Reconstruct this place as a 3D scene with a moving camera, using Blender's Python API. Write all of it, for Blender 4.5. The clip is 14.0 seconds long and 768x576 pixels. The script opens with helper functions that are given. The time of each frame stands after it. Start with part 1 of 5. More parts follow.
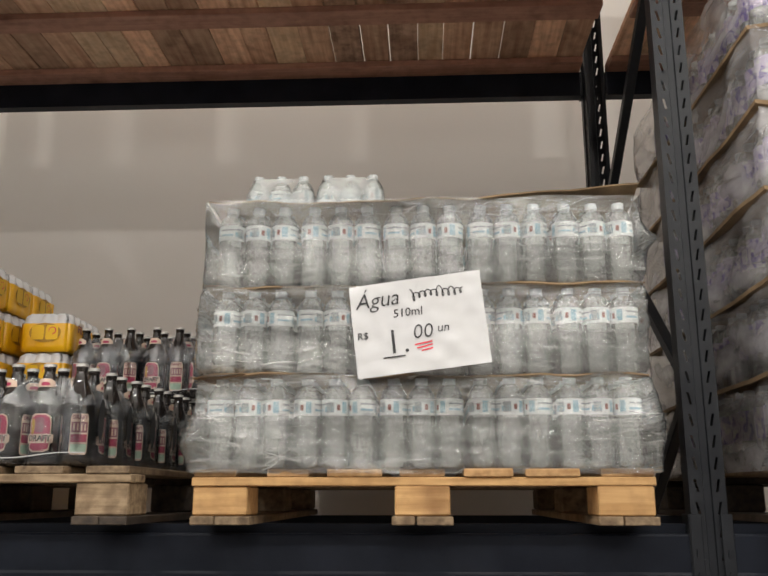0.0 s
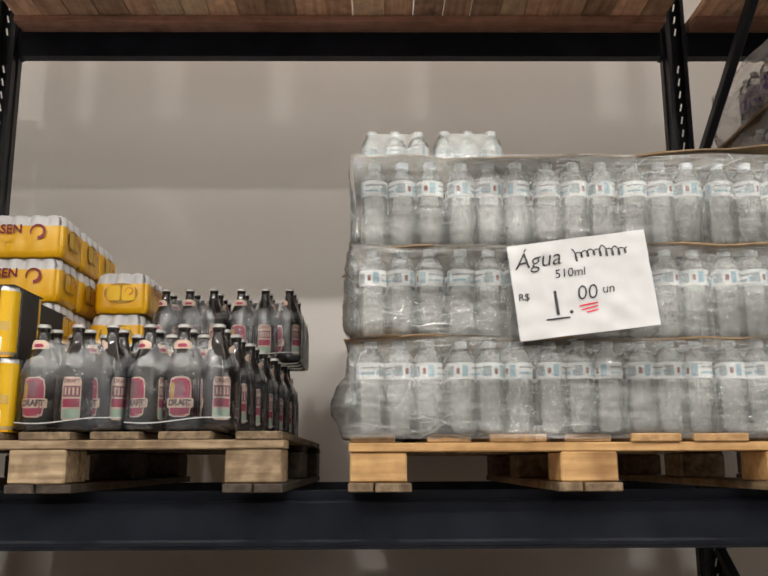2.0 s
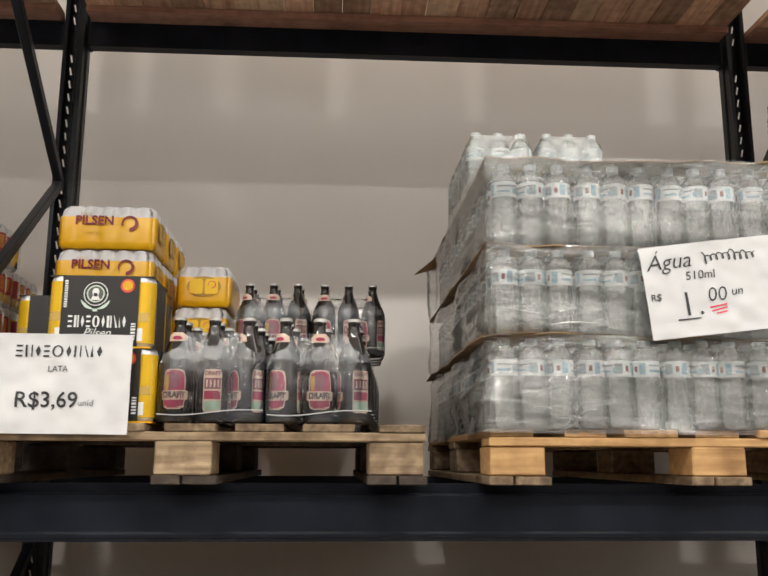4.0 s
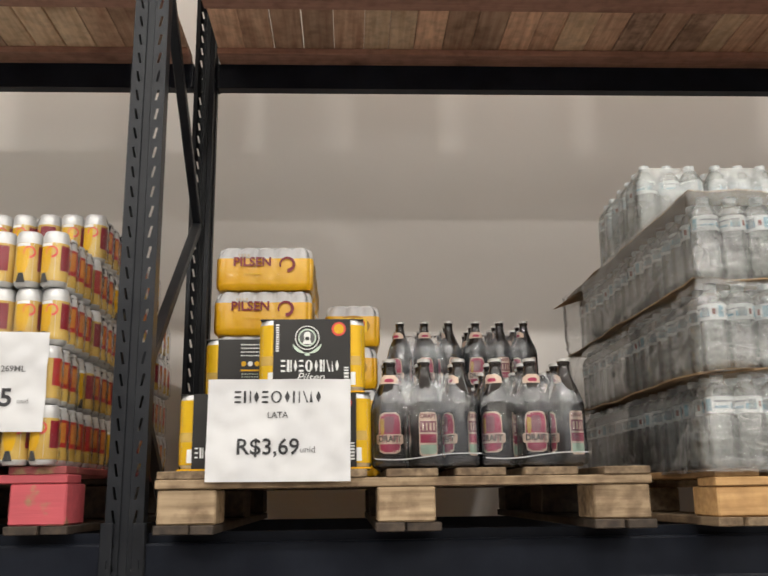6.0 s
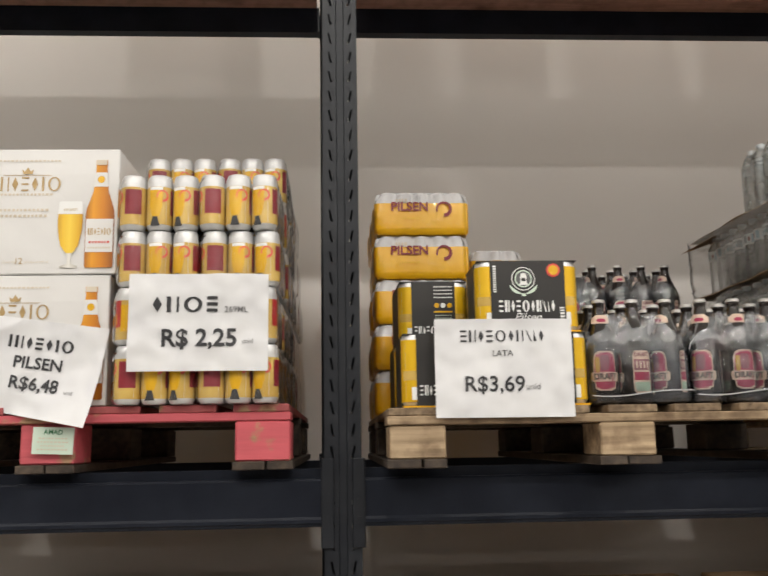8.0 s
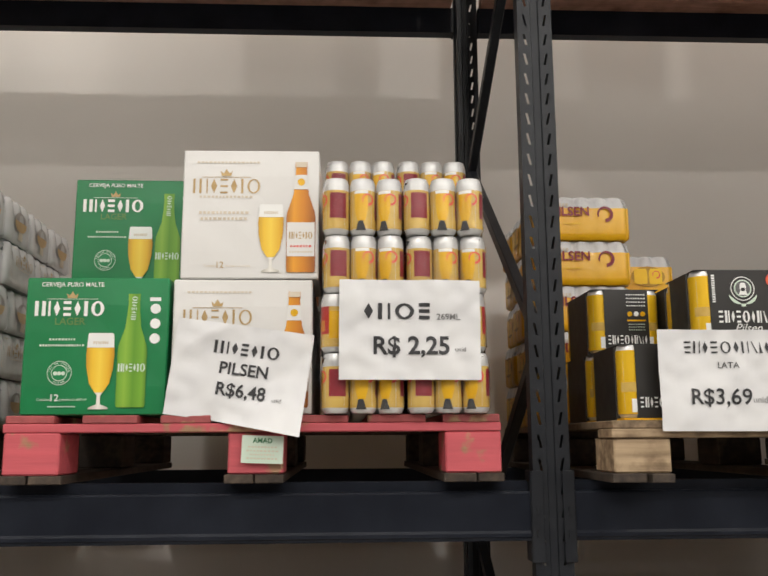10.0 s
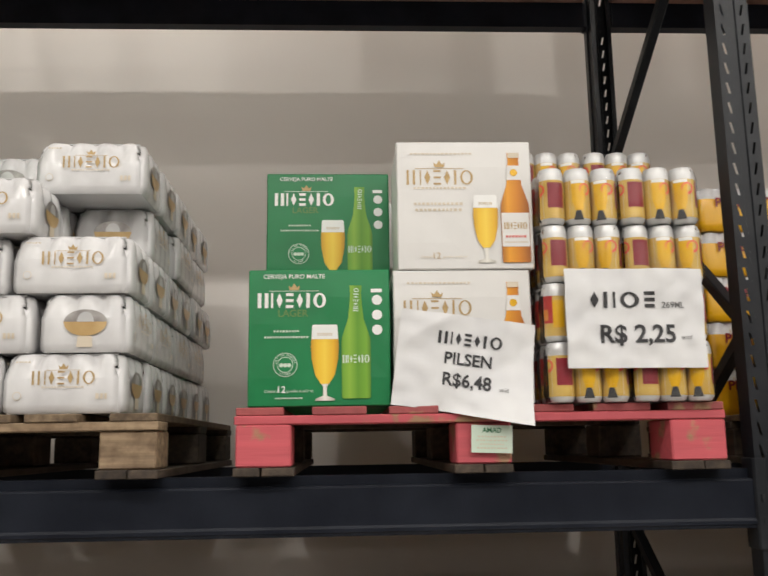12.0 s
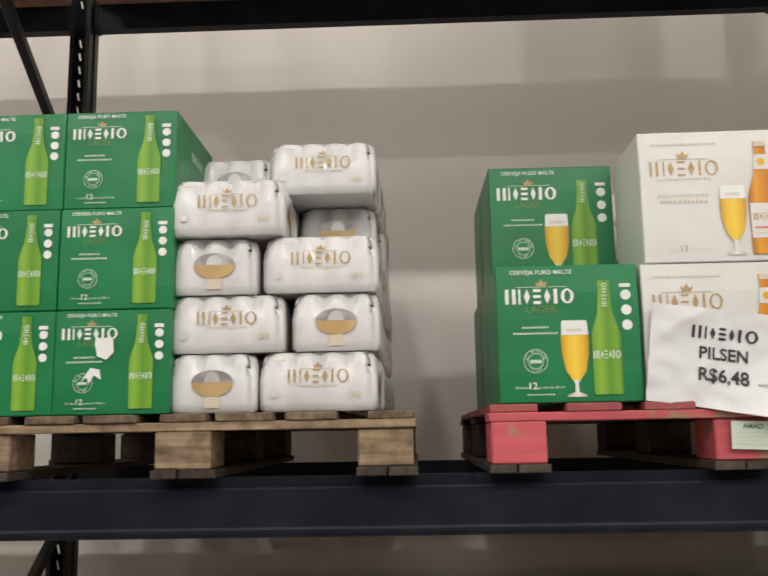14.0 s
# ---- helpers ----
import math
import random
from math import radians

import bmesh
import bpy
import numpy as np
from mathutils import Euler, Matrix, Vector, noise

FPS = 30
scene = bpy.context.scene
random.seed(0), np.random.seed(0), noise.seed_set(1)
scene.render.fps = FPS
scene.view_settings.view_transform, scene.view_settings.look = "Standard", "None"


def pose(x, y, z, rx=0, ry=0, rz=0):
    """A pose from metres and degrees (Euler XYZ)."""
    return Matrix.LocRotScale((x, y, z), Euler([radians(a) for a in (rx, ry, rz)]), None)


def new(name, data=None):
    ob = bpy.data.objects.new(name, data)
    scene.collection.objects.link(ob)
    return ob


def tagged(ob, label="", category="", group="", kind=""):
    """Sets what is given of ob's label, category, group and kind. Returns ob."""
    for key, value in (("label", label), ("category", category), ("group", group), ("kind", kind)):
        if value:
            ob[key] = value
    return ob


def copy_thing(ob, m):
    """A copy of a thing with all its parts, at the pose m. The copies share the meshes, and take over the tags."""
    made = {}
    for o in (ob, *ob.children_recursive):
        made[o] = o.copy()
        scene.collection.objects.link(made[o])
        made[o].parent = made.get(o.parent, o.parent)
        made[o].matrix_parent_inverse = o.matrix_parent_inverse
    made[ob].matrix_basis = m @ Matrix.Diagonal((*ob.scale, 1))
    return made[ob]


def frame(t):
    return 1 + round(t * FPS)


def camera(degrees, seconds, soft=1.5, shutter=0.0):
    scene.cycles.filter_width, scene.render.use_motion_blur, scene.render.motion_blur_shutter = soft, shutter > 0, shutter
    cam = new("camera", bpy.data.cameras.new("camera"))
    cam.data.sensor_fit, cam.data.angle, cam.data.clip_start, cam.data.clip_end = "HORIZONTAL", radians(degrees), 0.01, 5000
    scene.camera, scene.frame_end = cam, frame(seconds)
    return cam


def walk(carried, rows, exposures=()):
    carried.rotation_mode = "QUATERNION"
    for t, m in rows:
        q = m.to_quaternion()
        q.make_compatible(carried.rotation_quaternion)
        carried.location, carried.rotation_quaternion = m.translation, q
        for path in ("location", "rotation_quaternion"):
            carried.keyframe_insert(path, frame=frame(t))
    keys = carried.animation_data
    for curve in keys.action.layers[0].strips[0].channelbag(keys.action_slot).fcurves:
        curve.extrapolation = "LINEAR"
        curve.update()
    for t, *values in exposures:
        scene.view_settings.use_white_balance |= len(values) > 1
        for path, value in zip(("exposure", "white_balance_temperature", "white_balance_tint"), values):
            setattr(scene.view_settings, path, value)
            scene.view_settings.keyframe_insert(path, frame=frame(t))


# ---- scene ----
cam = camera(48.0, 14.0, 1.6, 0.3)
# seconds, x, y, z, yaw, pitch, roll
ROWS = [
    (0.0, -0.0000, 0.0000, 1.5000, 2.73, 13.62, -0.01),
    (0.5, -0.1381, -0.0155, 1.5086, 0.95, 13.35, -0.33),
    (1.0, -0.2572, -0.0247, 1.5101, -0.38, 12.48, 0.01),
    (1.5, -0.3667, 0.0161, 1.5019, -0.98, 11.63, 0.24),
    (2.0, -0.4576, 0.0741, 1.5001, -0.61, 11.48, -0.24),
    (2.5, -0.5312, 0.0930, 1.5016, -0.57, 11.81, 0.23),
    (4.8, -1.0265, 0.0306, 1.4893, -4.29, 11.07, 0.03),
    (5.0, -1.0649, 0.0485, 1.4970, -3.76, 11.16, 0.19),
    (5.5, -1.1799, 0.0884, 1.5040, -2.70, 12.45, -0.19),
    (6.0, -1.2863, 0.0912, 1.5182, -2.54, 13.37, -0.79),
    (6.5, -1.4448, 0.0727, 1.5150, -3.43, 12.74, -0.60),
    (7.0, -1.5847, 0.0355, 1.5215, -4.28, 11.22, -0.28),
    (7.5, -1.6895, 0.0240, 1.5152, -4.28, 10.22, -0.72),
    (8.0, -1.7826, 0.0784, 1.4970, -3.14, 10.11, -0.99),
    (8.5, -1.9108, 0.1425, 1.5013, -1.78, 11.00, -0.55),
    (8.7, -1.9520, 0.1611, 1.5036, -1.44, 11.36, -0.06),
    (10.8, -2.4297, 0.0871, 1.5359, -3.65, 9.21, -0.37),
    (11.0, -2.4802, 0.0711, 1.5339, -3.75, 9.16, -0.29),
    (11.5, -2.5945, 0.1009, 1.5151, -3.62, 9.37, -0.39),
    (12.0, -2.7180, 0.1673, 1.5039, -2.83, 10.27, -0.90),
    (12.5, -2.7979, 0.1984, 1.5062, -1.91, 10.70, -0.63),
    (13.0, -2.8551, 0.1962, 1.5217, -0.81, 10.50, -0.47),
    (13.5, -2.9607, 0.1818, 1.5301, 0.58, 10.07, -0.83),
    (14.0, -3.1013, 0.1684, 1.5285, 1.97, 9.56, -1.01),
]
walk(cam, [(t, pose(x, y, z, 90 + pitch, 0, yaw) @ pose(0, 0, 0, 0, 0, roll)) for t, x, y, z, yaw, pitch, roll in ROWS],
     exposures=((0.0, 0.0), (1.5, 0.03), (5.0, 0.10), (6.5, 0.06), (8.0, -0.03), (11.0, -0.12), (14.0, -0.16)))

# ---- light: high-bay and line lamps under the hall's ceiling, with added fill panels ----
world = bpy.data.worlds.new("world")
world.use_nodes = True
world.node_tree.nodes["Background"].inputs[0].default_value = (0.9, 0.95, 1.0, 1)
world.node_tree.nodes["Background"].inputs[1].default_value = 0.02
scene.world = world
LAMP_Z = 5.75
# two lamps at each end are added to light the stacks' sides
LAMPS = [(x, -2.6) for x in (5.5, 3.05, 0.62, -1.85, -4.2, -6.65, -9.1)]
LAMP_WATTS = 90.0
LINES, LINE_LONG, LINE_X = ((-8.7, 680.0), (-12.2, 250.0)), 15.6, 0.3
# panels added out of view: soft fill for the wall and the hall
FILL_PANELS = ((1.2, 205.0), (-5.0, 100.0))
for lx, ly in LAMPS:
    data = bpy.data.lights.new("high_bay_light", "AREA")
    data.shape, data.size, data.energy, data.color = "DISK", 0.34, LAMP_WATTS, (1.0, 0.955, 0.90)
    lamp_ob = new("high_bay_light", data)
    lamp_ob.matrix_world = pose(lx, ly, LAMP_Z - 0.03)
for ly, watts in LINES:
    data = bpy.data.lights.new("line_light", "AREA")
    data.shape, data.size, data.size_y, data.energy, data.color = "RECTANGLE", LINE_LONG, 0.22, watts, (1.0, 0.955, 0.90)
    lamp_ob = new("line_light", data)
    lamp_ob.matrix_world = pose(LINE_X, ly, LAMP_Z - 0.03)
for ly, watts in FILL_PANELS:
    data = bpy.data.lights.new("fill_panel_light", "AREA")
    data.shape, data.size, data.size_y, data.energy, data.color = "RECTANGLE", 15.6, 1.1, watts, (1.0, 0.955, 0.90)
    lamp_ob = new("fill_panel_light", data)
    lamp_ob.matrix_world = pose(LINE_X, ly, 6.14)


# ---- materials ----
def material(name):
    m = bpy.data.materials.new(name)
    m.use_nodes = True
    nt = m.node_tree
    return m, nt, nt.nodes["Principled BSDF"]


def node(nt, kind, **inputs):
    n = nt.nodes.new(kind)
    for key, value in inputs.items():
        n.inputs[key.replace("_", " ")].default_value = value
    return n


def noise_of(nt, scale, detail=4.0, stretch=(1, 1, 1), shifted=False, coords="Object"):
    tc = nt.nodes.new("ShaderNodeTexCoord")
    mp = nt.nodes.new("ShaderNodeMapping")
    mp.inputs["Scale"].default_value = stretch
    nt.links.new(tc.outputs[coords], mp.inputs["Vector"])
    if shifted:
        info = nt.nodes.new("ShaderNodeObjectInfo")
        mul = node(nt, "ShaderNodeMath")
        mul.operation = "MULTIPLY"
        mul.inputs[1].default_value = 37.0
        nt.links.new(info.outputs["Random"], mul.inputs[0])
        nt.links.new(mul.outputs[0], mp.inputs["Location"])
    n = node(nt, "ShaderNodeTexNoise", Scale=scale, Detail=detail)
    nt.links.new(mp.outputs[0], n.inputs["Vector"])
    return n


def ramp_of(nt, source, stops):
    r = nt.nodes.new("ShaderNodeValToRGB")
    while len(r.color_ramp.elements) < len(stops):
        r.color_ramp.elements.new(0.5)
    for e, (at, c) in zip(r.color_ramp.elements, stops):
        e.position, e.color = at, (*c, 1)
    nt.links.new(source, r.inputs[0])
    return r


def bump_of(nt, bsdf, source, strength, distance=0.002):
    b = node(nt, "ShaderNodeBump", Strength=strength, Distance=distance)
    nt.links.new(source, b.inputs["Height"])
    nt.links.new(b.outputs[0], bsdf.inputs["Normal"])


def plain(name, low, high, rough=0.5, scale=6.0, metal=0.0, bump=0.15, bump_scale=60.0, coat=0.0, varied=0.0, stretch=(1, 1, 1)):
    """A surface between two near colours, mottled at one scale, with fine relief at another."""
    m, nt, bsdf = material(name)
    n = noise_of(nt, scale, 5.0, stretch, True)
    r = ramp_of(nt, n.outputs[0], [(0.35, low), (0.65, high)])
    out = r.outputs[0]
    if varied:
        info = nt.nodes.new("ShaderNodeObjectInfo")
        hsv = nt.nodes.new("ShaderNodeHueSaturation")
        mr = nt.nodes.new("ShaderNodeMapRange")
        mr.inputs[3].default_value, mr.inputs[4].default_value = 1 - varied, 1 + varied
        nt.links.new(info.outputs["Random"], mr.inputs[0])
        nt.links.new(mr.outputs[0], hsv.inputs["Value"])
        nt.links.new(out, hsv.inputs["Color"])
        out = hsv.outputs[0]
    nt.links.new(out, bsdf.inputs["Base Color"])
    fine = noise_of(nt, bump_scale, 3.0)
    rr = nt.nodes.new("ShaderNodeMapRange")
    rr.inputs[3].default_value, rr.inputs[4].default_value = rough * 0.8, min(1, rough * 1.2)
    nt.links.new(fine.outputs[0], rr.inputs[0])
    nt.links.new(rr.outputs[0], bsdf.inputs["Roughness"])
    bsdf.inputs["Metallic"].default_value = metal
    bsdf.inputs["Coat Weight"].default_value = coat
    if bump:
        bump_of(nt, bsdf, fine.outputs[0], bump)
    return m


def timber(name, dark, light, along="y", varied=0.2, rough=0.75, paint=None, grime=0.35):
    """Sawn wood with grain along one axis, knots and a tone of its own for each board."""
    m, nt, bsdf = material(name)
    stretch = {"x": (0.6, 9, 9), "y": (9, 0.6, 9), "z": (9, 9, 0.6)}[along]
    grain = noise_of(nt, 7.0, 6.0, stretch, True)
    broad = noise_of(nt, 5.0, 3.0, (1, 1, 1), True)
    r = ramp_of(nt, grain.outputs[0], [(0.3, dark), (0.7, light)])
    info = nt.nodes.new("ShaderNodeObjectInfo")
    hsv = nt.nodes.new("ShaderNodeHueSaturation")
    mr = nt.nodes.new("ShaderNodeMapRange")
    mr.inputs[3].default_value, mr.inputs[4].default_value = 1 - varied, 1 + varied
    nt.links.new(info.outputs["Random"], mr.inputs[0])
    nt.links.new(mr.outputs[0], hsv.inputs["Value"])
    mix = nt.nodes.new("ShaderNodeMix")
    mix.data_type, mix.blend_type = "RGBA", "MULTIPLY"
    mix.inputs["Factor"].default_value = 0.7
    knot = ramp_of(nt, broad.outputs[0], [(0.28, (0.35, 0.26, 0.2)), (0.42, (1, 1, 1))])
    nt.links.new(r.outputs[0], mix.inputs["A"])
    nt.links.new(knot.outputs[0], mix.inputs["B"])
    stain = noise_of(nt, 26.0, 9.0, (1, 1, 1), True)
    soil = ramp_of(nt, stain.outputs[0], [(0.36, (0.45, 0.40, 0.36)), (0.56, (1, 1, 1))])
    dirty = nt.nodes.new("ShaderNodeMix")
    dirty.data_type, dirty.blend_type = "RGBA", "MULTIPLY"
    dirty.inputs["Factor"].default_value = grime
    nt.links.new(mix.outputs["Result"], dirty.inputs["A"])
    nt.links.new(soil.outputs[0], dirty.inputs["B"])
    out = dirty.outputs["Result"]
    if paint:
        over = nt.nodes.new("ShaderNodeMix")
        over.data_type = "RGBA"
        worn = noise_of(nt, 14.0, 8.0, (1, 1, 1), True)
        cover = ramp_of(nt, worn.outputs[0], [(0.36, (0, 0, 0)), (0.42, (1, 1, 1))])
        nt.links.new(cover.outputs[0], over.inputs["Factor"])
        nt.links.new(out, over.inputs["A"])
        shade = ramp_of(nt, grain.outputs[0], [(0.3, tuple(c * 0.8 for c in paint)), (0.7, paint)])
        nt.links.new(shade.outputs[0], over.inputs["B"])
        out = over.outputs["Result"]
    nt.links.new(out, hsv.inputs["Color"])
    nt.links.new(hsv.outputs[0], bsdf.inputs["Base Color"])
    bsdf.inputs["Roughness"].default_value = rough
    bump_of(nt, bsdf, grain.outputs[0], 0.5, 0.003)
    return m


def sheer(name, colour, least, most, rough=0.12, scale=9.0, stretch=(1, 1, 1), bump=0.6, ior=1.4, gloss=0.05, depth=0.01):
    """Thin clear plastic: mostly seen through, a little milky, with a glossy skin that creases catch."""
    m, nt, bsdf = material(name)
    bsdf.inputs["Base Color"].default_value = (*colour, 1)
    bsdf.inputs["Roughness"].default_value = 0.5
    n = noise_of(nt, scale, 6.0, stretch, True)
    mr = nt.nodes.new("ShaderNodeMapRange")
    mr.inputs[1].default_value, mr.inputs[2].default_value = 0.38, 0.7
    mr.inputs[3].default_value, mr.inputs[4].default_value = least, most
    nt.links.new(n.outputs[0], mr.inputs[0])
    clear = nt.nodes.new("ShaderNodeBsdfTransparent")
    milk = nt.nodes.new("ShaderNodeMixShader")
    nt.links.new(mr.outputs[0], milk.inputs[0])
    nt.links.new(clear.outputs[0], milk.inputs[1])
    nt.links.new(bsdf.outputs[0], milk.inputs[2])
    skin = node(nt, "ShaderNodeBsdfGlossy", Roughness=rough)
    b = node(nt, "ShaderNodeBump", Strength=bump, Distance=depth)
    nt.links.new(n.outputs[0], b.inputs["Height"])
    nt.links.new(b.outputs[0], skin.inputs["Normal"])
    fres = node(nt, "ShaderNodeFresnel", IOR=ior)
    nt.links.new(b.outputs[0], fres.inputs["Normal"])
    add = node(nt, "ShaderNodeMath")
    add.inputs[1].default_value = gloss
    nt.links.new(fres.outputs[0], add.inputs[0])
    mix = nt.nodes.new("ShaderNodeMixShader")
    nt.links.new(add.outputs[0], mix.inputs[0])
    nt.links.new(milk.outputs[0], mix.inputs[1])
    nt.links.new(skin.outputs[0], mix.inputs[2])
    nt.links.new(mix.outputs[0], nt.nodes["Material Output"].inputs[0])
    return m


def across(name, stops, half, rough=0.4):
    """Printed picture shaded from its own middle line outwards."""
    m, nt, bsdf = material(name)
    tc = nt.nodes.new("ShaderNodeTexCoord")
    sep = nt.nodes.new("ShaderNodeSeparateXYZ")
    nt.links.new(tc.outputs["Object"], sep.inputs[0])
    mr = nt.nodes.new("ShaderNodeMapRange")
    mr.inputs[1].default_value, mr.inputs[2].default_value = -half, half
    nt.links.new(sep.outputs[0], mr.inputs[0])
    r = ramp_of(nt, mr.outputs[0], stops)
    nt.links.new(r.outputs[0], bsdf.inputs["Base Color"])
    bsdf.inputs["Roughness"].default_value = rough
    return m


WALL = plain("wall_plaster", (0.80, 0.76, 0.715), (0.85, 0.81, 0.765), 0.75, 0.9, bump=0.12, bump_scale=45)
HALL = plain("hall_paint", (0.78, 0.77, 0.75), (0.83, 0.82, 0.80), 0.8, 0.7, bump=0.1)
DARK_STAND_IN = plain("dark_stand_in", (0.18, 0.17, 0.16), (0.30, 0.28, 0.26), 0.7, 1.2, bump=0.1)
CONCRETE = plain("polished_concrete", (0.42, 0.408, 0.39), (0.50, 0.485, 0.465), 0.45, 1.6, bump=0.2, bump_scale=30)
ROOF = plain("ceiling_sheet", (0.80, 0.80, 0.78), (0.84, 0.84, 0.82), 0.6, 1.0, bump=0.05)
STEEL = plain("charcoal_painted_steel", (0.013, 0.0145, 0.018), (0.021, 0.023, 0.027), 0.36, 9.0, bump=0.08, bump_scale=120, coat=0.1)
BEAM = plain("black_painted_steel", (0.009, 0.011, 0.017), (0.015, 0.018, 0.026), 0.40, 9.0, bump=0.08, bump_scale=120, coat=0.1)
ZINC = plain("zinc_plated_steel", (0.5, 0.5, 0.5), (0.6, 0.6, 0.6), 0.35, 20, 0.9)
STEEL.node_tree.nodes["Principled BSDF"].inputs["Specular IOR Level"].default_value = 0.25
STEEL.node_tree.nodes["Principled BSDF"].inputs["Coat Weight"].default_value = 0.0
BEAM.node_tree.nodes["Principled BSDF"].inputs["Specular IOR Level"].default_value = 0.12
BEAM.node_tree.nodes["Principled BSDF"].inputs["Coat Weight"].default_value = 0.0
DECK = timber("deck_pine", (0.52, 0.28, 0.175), (0.80, 0.53, 0.355), "y", 0.38)
DECK_PALE = timber("pale_deck_pine", (0.62, 0.40, 0.24), (0.86, 0.64, 0.44), "y", 0.12)
DECK_DARK = timber("dark_deck_pine", (0.30, 0.18, 0.12), (0.52, 0.34, 0.24), "y", 0.2, grime=0.7)
RUNNER = timber("red_brown_runner", (0.34, 0.17, 0.12), (0.46, 0.25, 0.18), "x", 0.15)
PINE = timber("fresh_pine", (0.42, 0.23, 0.085), (0.62, 0.38, 0.165), "x", 0.12)
PINE_Y = timber("fresh_pine_ends", (0.36, 0.20, 0.08), (0.56, 0.34, 0.155), "y", 0.15)
AGED = timber("aged_pallet_pine", (0.20, 0.135, 0.075), (0.50, 0.37, 0.23), "x", 0.15, grime=0.75)
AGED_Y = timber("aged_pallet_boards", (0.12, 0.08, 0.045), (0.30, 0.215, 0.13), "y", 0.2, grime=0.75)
GREY_WOOD = timber("weathered_pallet_wood", (0.15, 0.10, 0.06), (0.40, 0.29, 0.18), "x", 0.15, grime=0.75)
GREY_WOOD_Y = timber("weathered_pallet_boards", (0.09, 0.06, 0.036), (0.23, 0.165, 0.10), "y", 0.2, grime=0.75)
# the shade inside the pallets, put into a darker wood colour
SHADED_WOOD = timber("shade_darkened_wood", (0.030, 0.022, 0.016), (0.090, 0.064, 0.044), "y", 0.2, grime=0.75)
PINK = timber("pink_painted_wood", (0.30, 0.16, 0.09), (0.45, 0.27, 0.15), "x", 0.1, 0.65, (0.58, 0.10, 0.12))
PINK_Y = timber("pink_painted_boards", (0.30, 0.16, 0.09), (0.45, 0.27, 0.15), "y", 0.18, 0.7, (0.36, 0.08, 0.08))
CARD = plain("brown_cardboard", (0.36, 0.24, 0.13), (0.45, 0.31, 0.18), 0.85, 12, bump=0.2, varied=0.1)
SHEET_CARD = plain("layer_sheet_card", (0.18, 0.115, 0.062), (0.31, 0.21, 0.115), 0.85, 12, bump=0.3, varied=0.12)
PAPER = plain("white_paper", (0.66, 0.66, 0.67), (0.71, 0.71, 0.71), 0.7, 9, bump=0.5, bump_scale=15)
INK = plain("black_ink", (0.02, 0.02, 0.022), (0.035, 0.035, 0.038), 0.6, bump=0)
GREY_INK = plain("grey_ink", (0.10, 0.10, 0.10), (0.14, 0.14, 0.14), 0.6, bump=0)
RED_INK = plain("red_ink", (0.75, 0.03, 0.05), (0.8, 0.05, 0.07), 0.6, bump=0)
WHITE = plain("white_print", (0.76, 0.77, 0.75), (0.82, 0.82, 0.8), 0.45, bump=0)
PALE = plain("pale_green_print", (0.55, 0.66, 0.55), (0.62, 0.72, 0.62), 0.45, bump=0)
GREEN = plain("green_printed_card", (0.004, 0.165, 0.050), (0.007, 0.200, 0.064), 0.38, 7, bump=0.08, bump_scale=35, varied=0.06)
DIM_GREEN = plain("olive_print", (0.10, 0.20, 0.05), (0.13, 0.23, 0.06), 0.45, bump=0)
IVORY = plain("white_printed_card", (0.68, 0.67, 0.65), (0.74, 0.73, 0.71), 0.4, 5, bump=0.08, bump_scale=35)
GOLD = plain("gold_print", (0.40, 0.27, 0.11), (0.50, 0.35, 0.16), 0.4, 30, 0.2, bump=0)
PALE_GOLD = plain("pale_gold_print", (0.58, 0.50, 0.38), (0.66, 0.58, 0.46), 0.5, bump=0)
AMBER = across("printed_amber_bottle", [(0.0, (0.28, 0.07, 0.004)), (0.28, (0.74, 0.32, 0.015)), (0.6, (0.60, 0.21, 0.008)), (1.0, (0.24, 0.06, 0.004))], 0.036)
LIME = across("printed_green_bottle", [(0.0, (0.05, 0.17, 0.012)), (0.12, (0.16, 0.36, 0.03)), (0.3, (0.24, 0.44, 0.045)), (0.55, (0.11, 0.29, 0.02)), (0.82, (0.17, 0.37, 0.03)), (1.0, (0.04, 0.14, 0.010))], 0.036)
BEER = across("printed_beer", [(0.0, (0.52, 0.26, 0.010)), (0.25, (0.80, 0.50, 0.03)), (0.5, (0.86, 0.60, 0.06)), (0.8, (0.74, 0.42, 0.02)), (1.0, (0.46, 0.22, 0.008))], 0.031)
CLEAR_PRINT = across("printed_glass_stem", [(0.0, (0.45, 0.42, 0.36)), (0.5, (0.80, 0.78, 0.72)), (1.0, (0.42, 0.4, 0.34))], 0.02)
WHITE_FILM = plain("white_shrink_film", (0.60, 0.595, 0.60), (0.68, 0.675, 0.675), 0.24, 8, bump=0.25, bump_scale=22, coat=0.25)
SILVER = plain("bare_aluminium", (0.52, 0.52, 0.52), (0.62, 0.62, 0.61), 0.32, 20, 0.35, bump=0.03)
CAN_GOLD = plain("gold_can_print", (0.52, 0.33, 0.075), (0.64, 0.44, 0.12), 0.24, 14, 0.08, bump=0.03)
CAN_YELLOW = plain("yellow_can_print", (0.66, 0.36, 0.008), (0.74, 0.43, 0.015), 0.26, 14, 0.08, bump=0.03)
WINE = plain("dark_red_can_print", (0.19, 0.010, 0.020), (0.25, 0.018, 0.03), 0.33, 14, 0.05, bump=0)
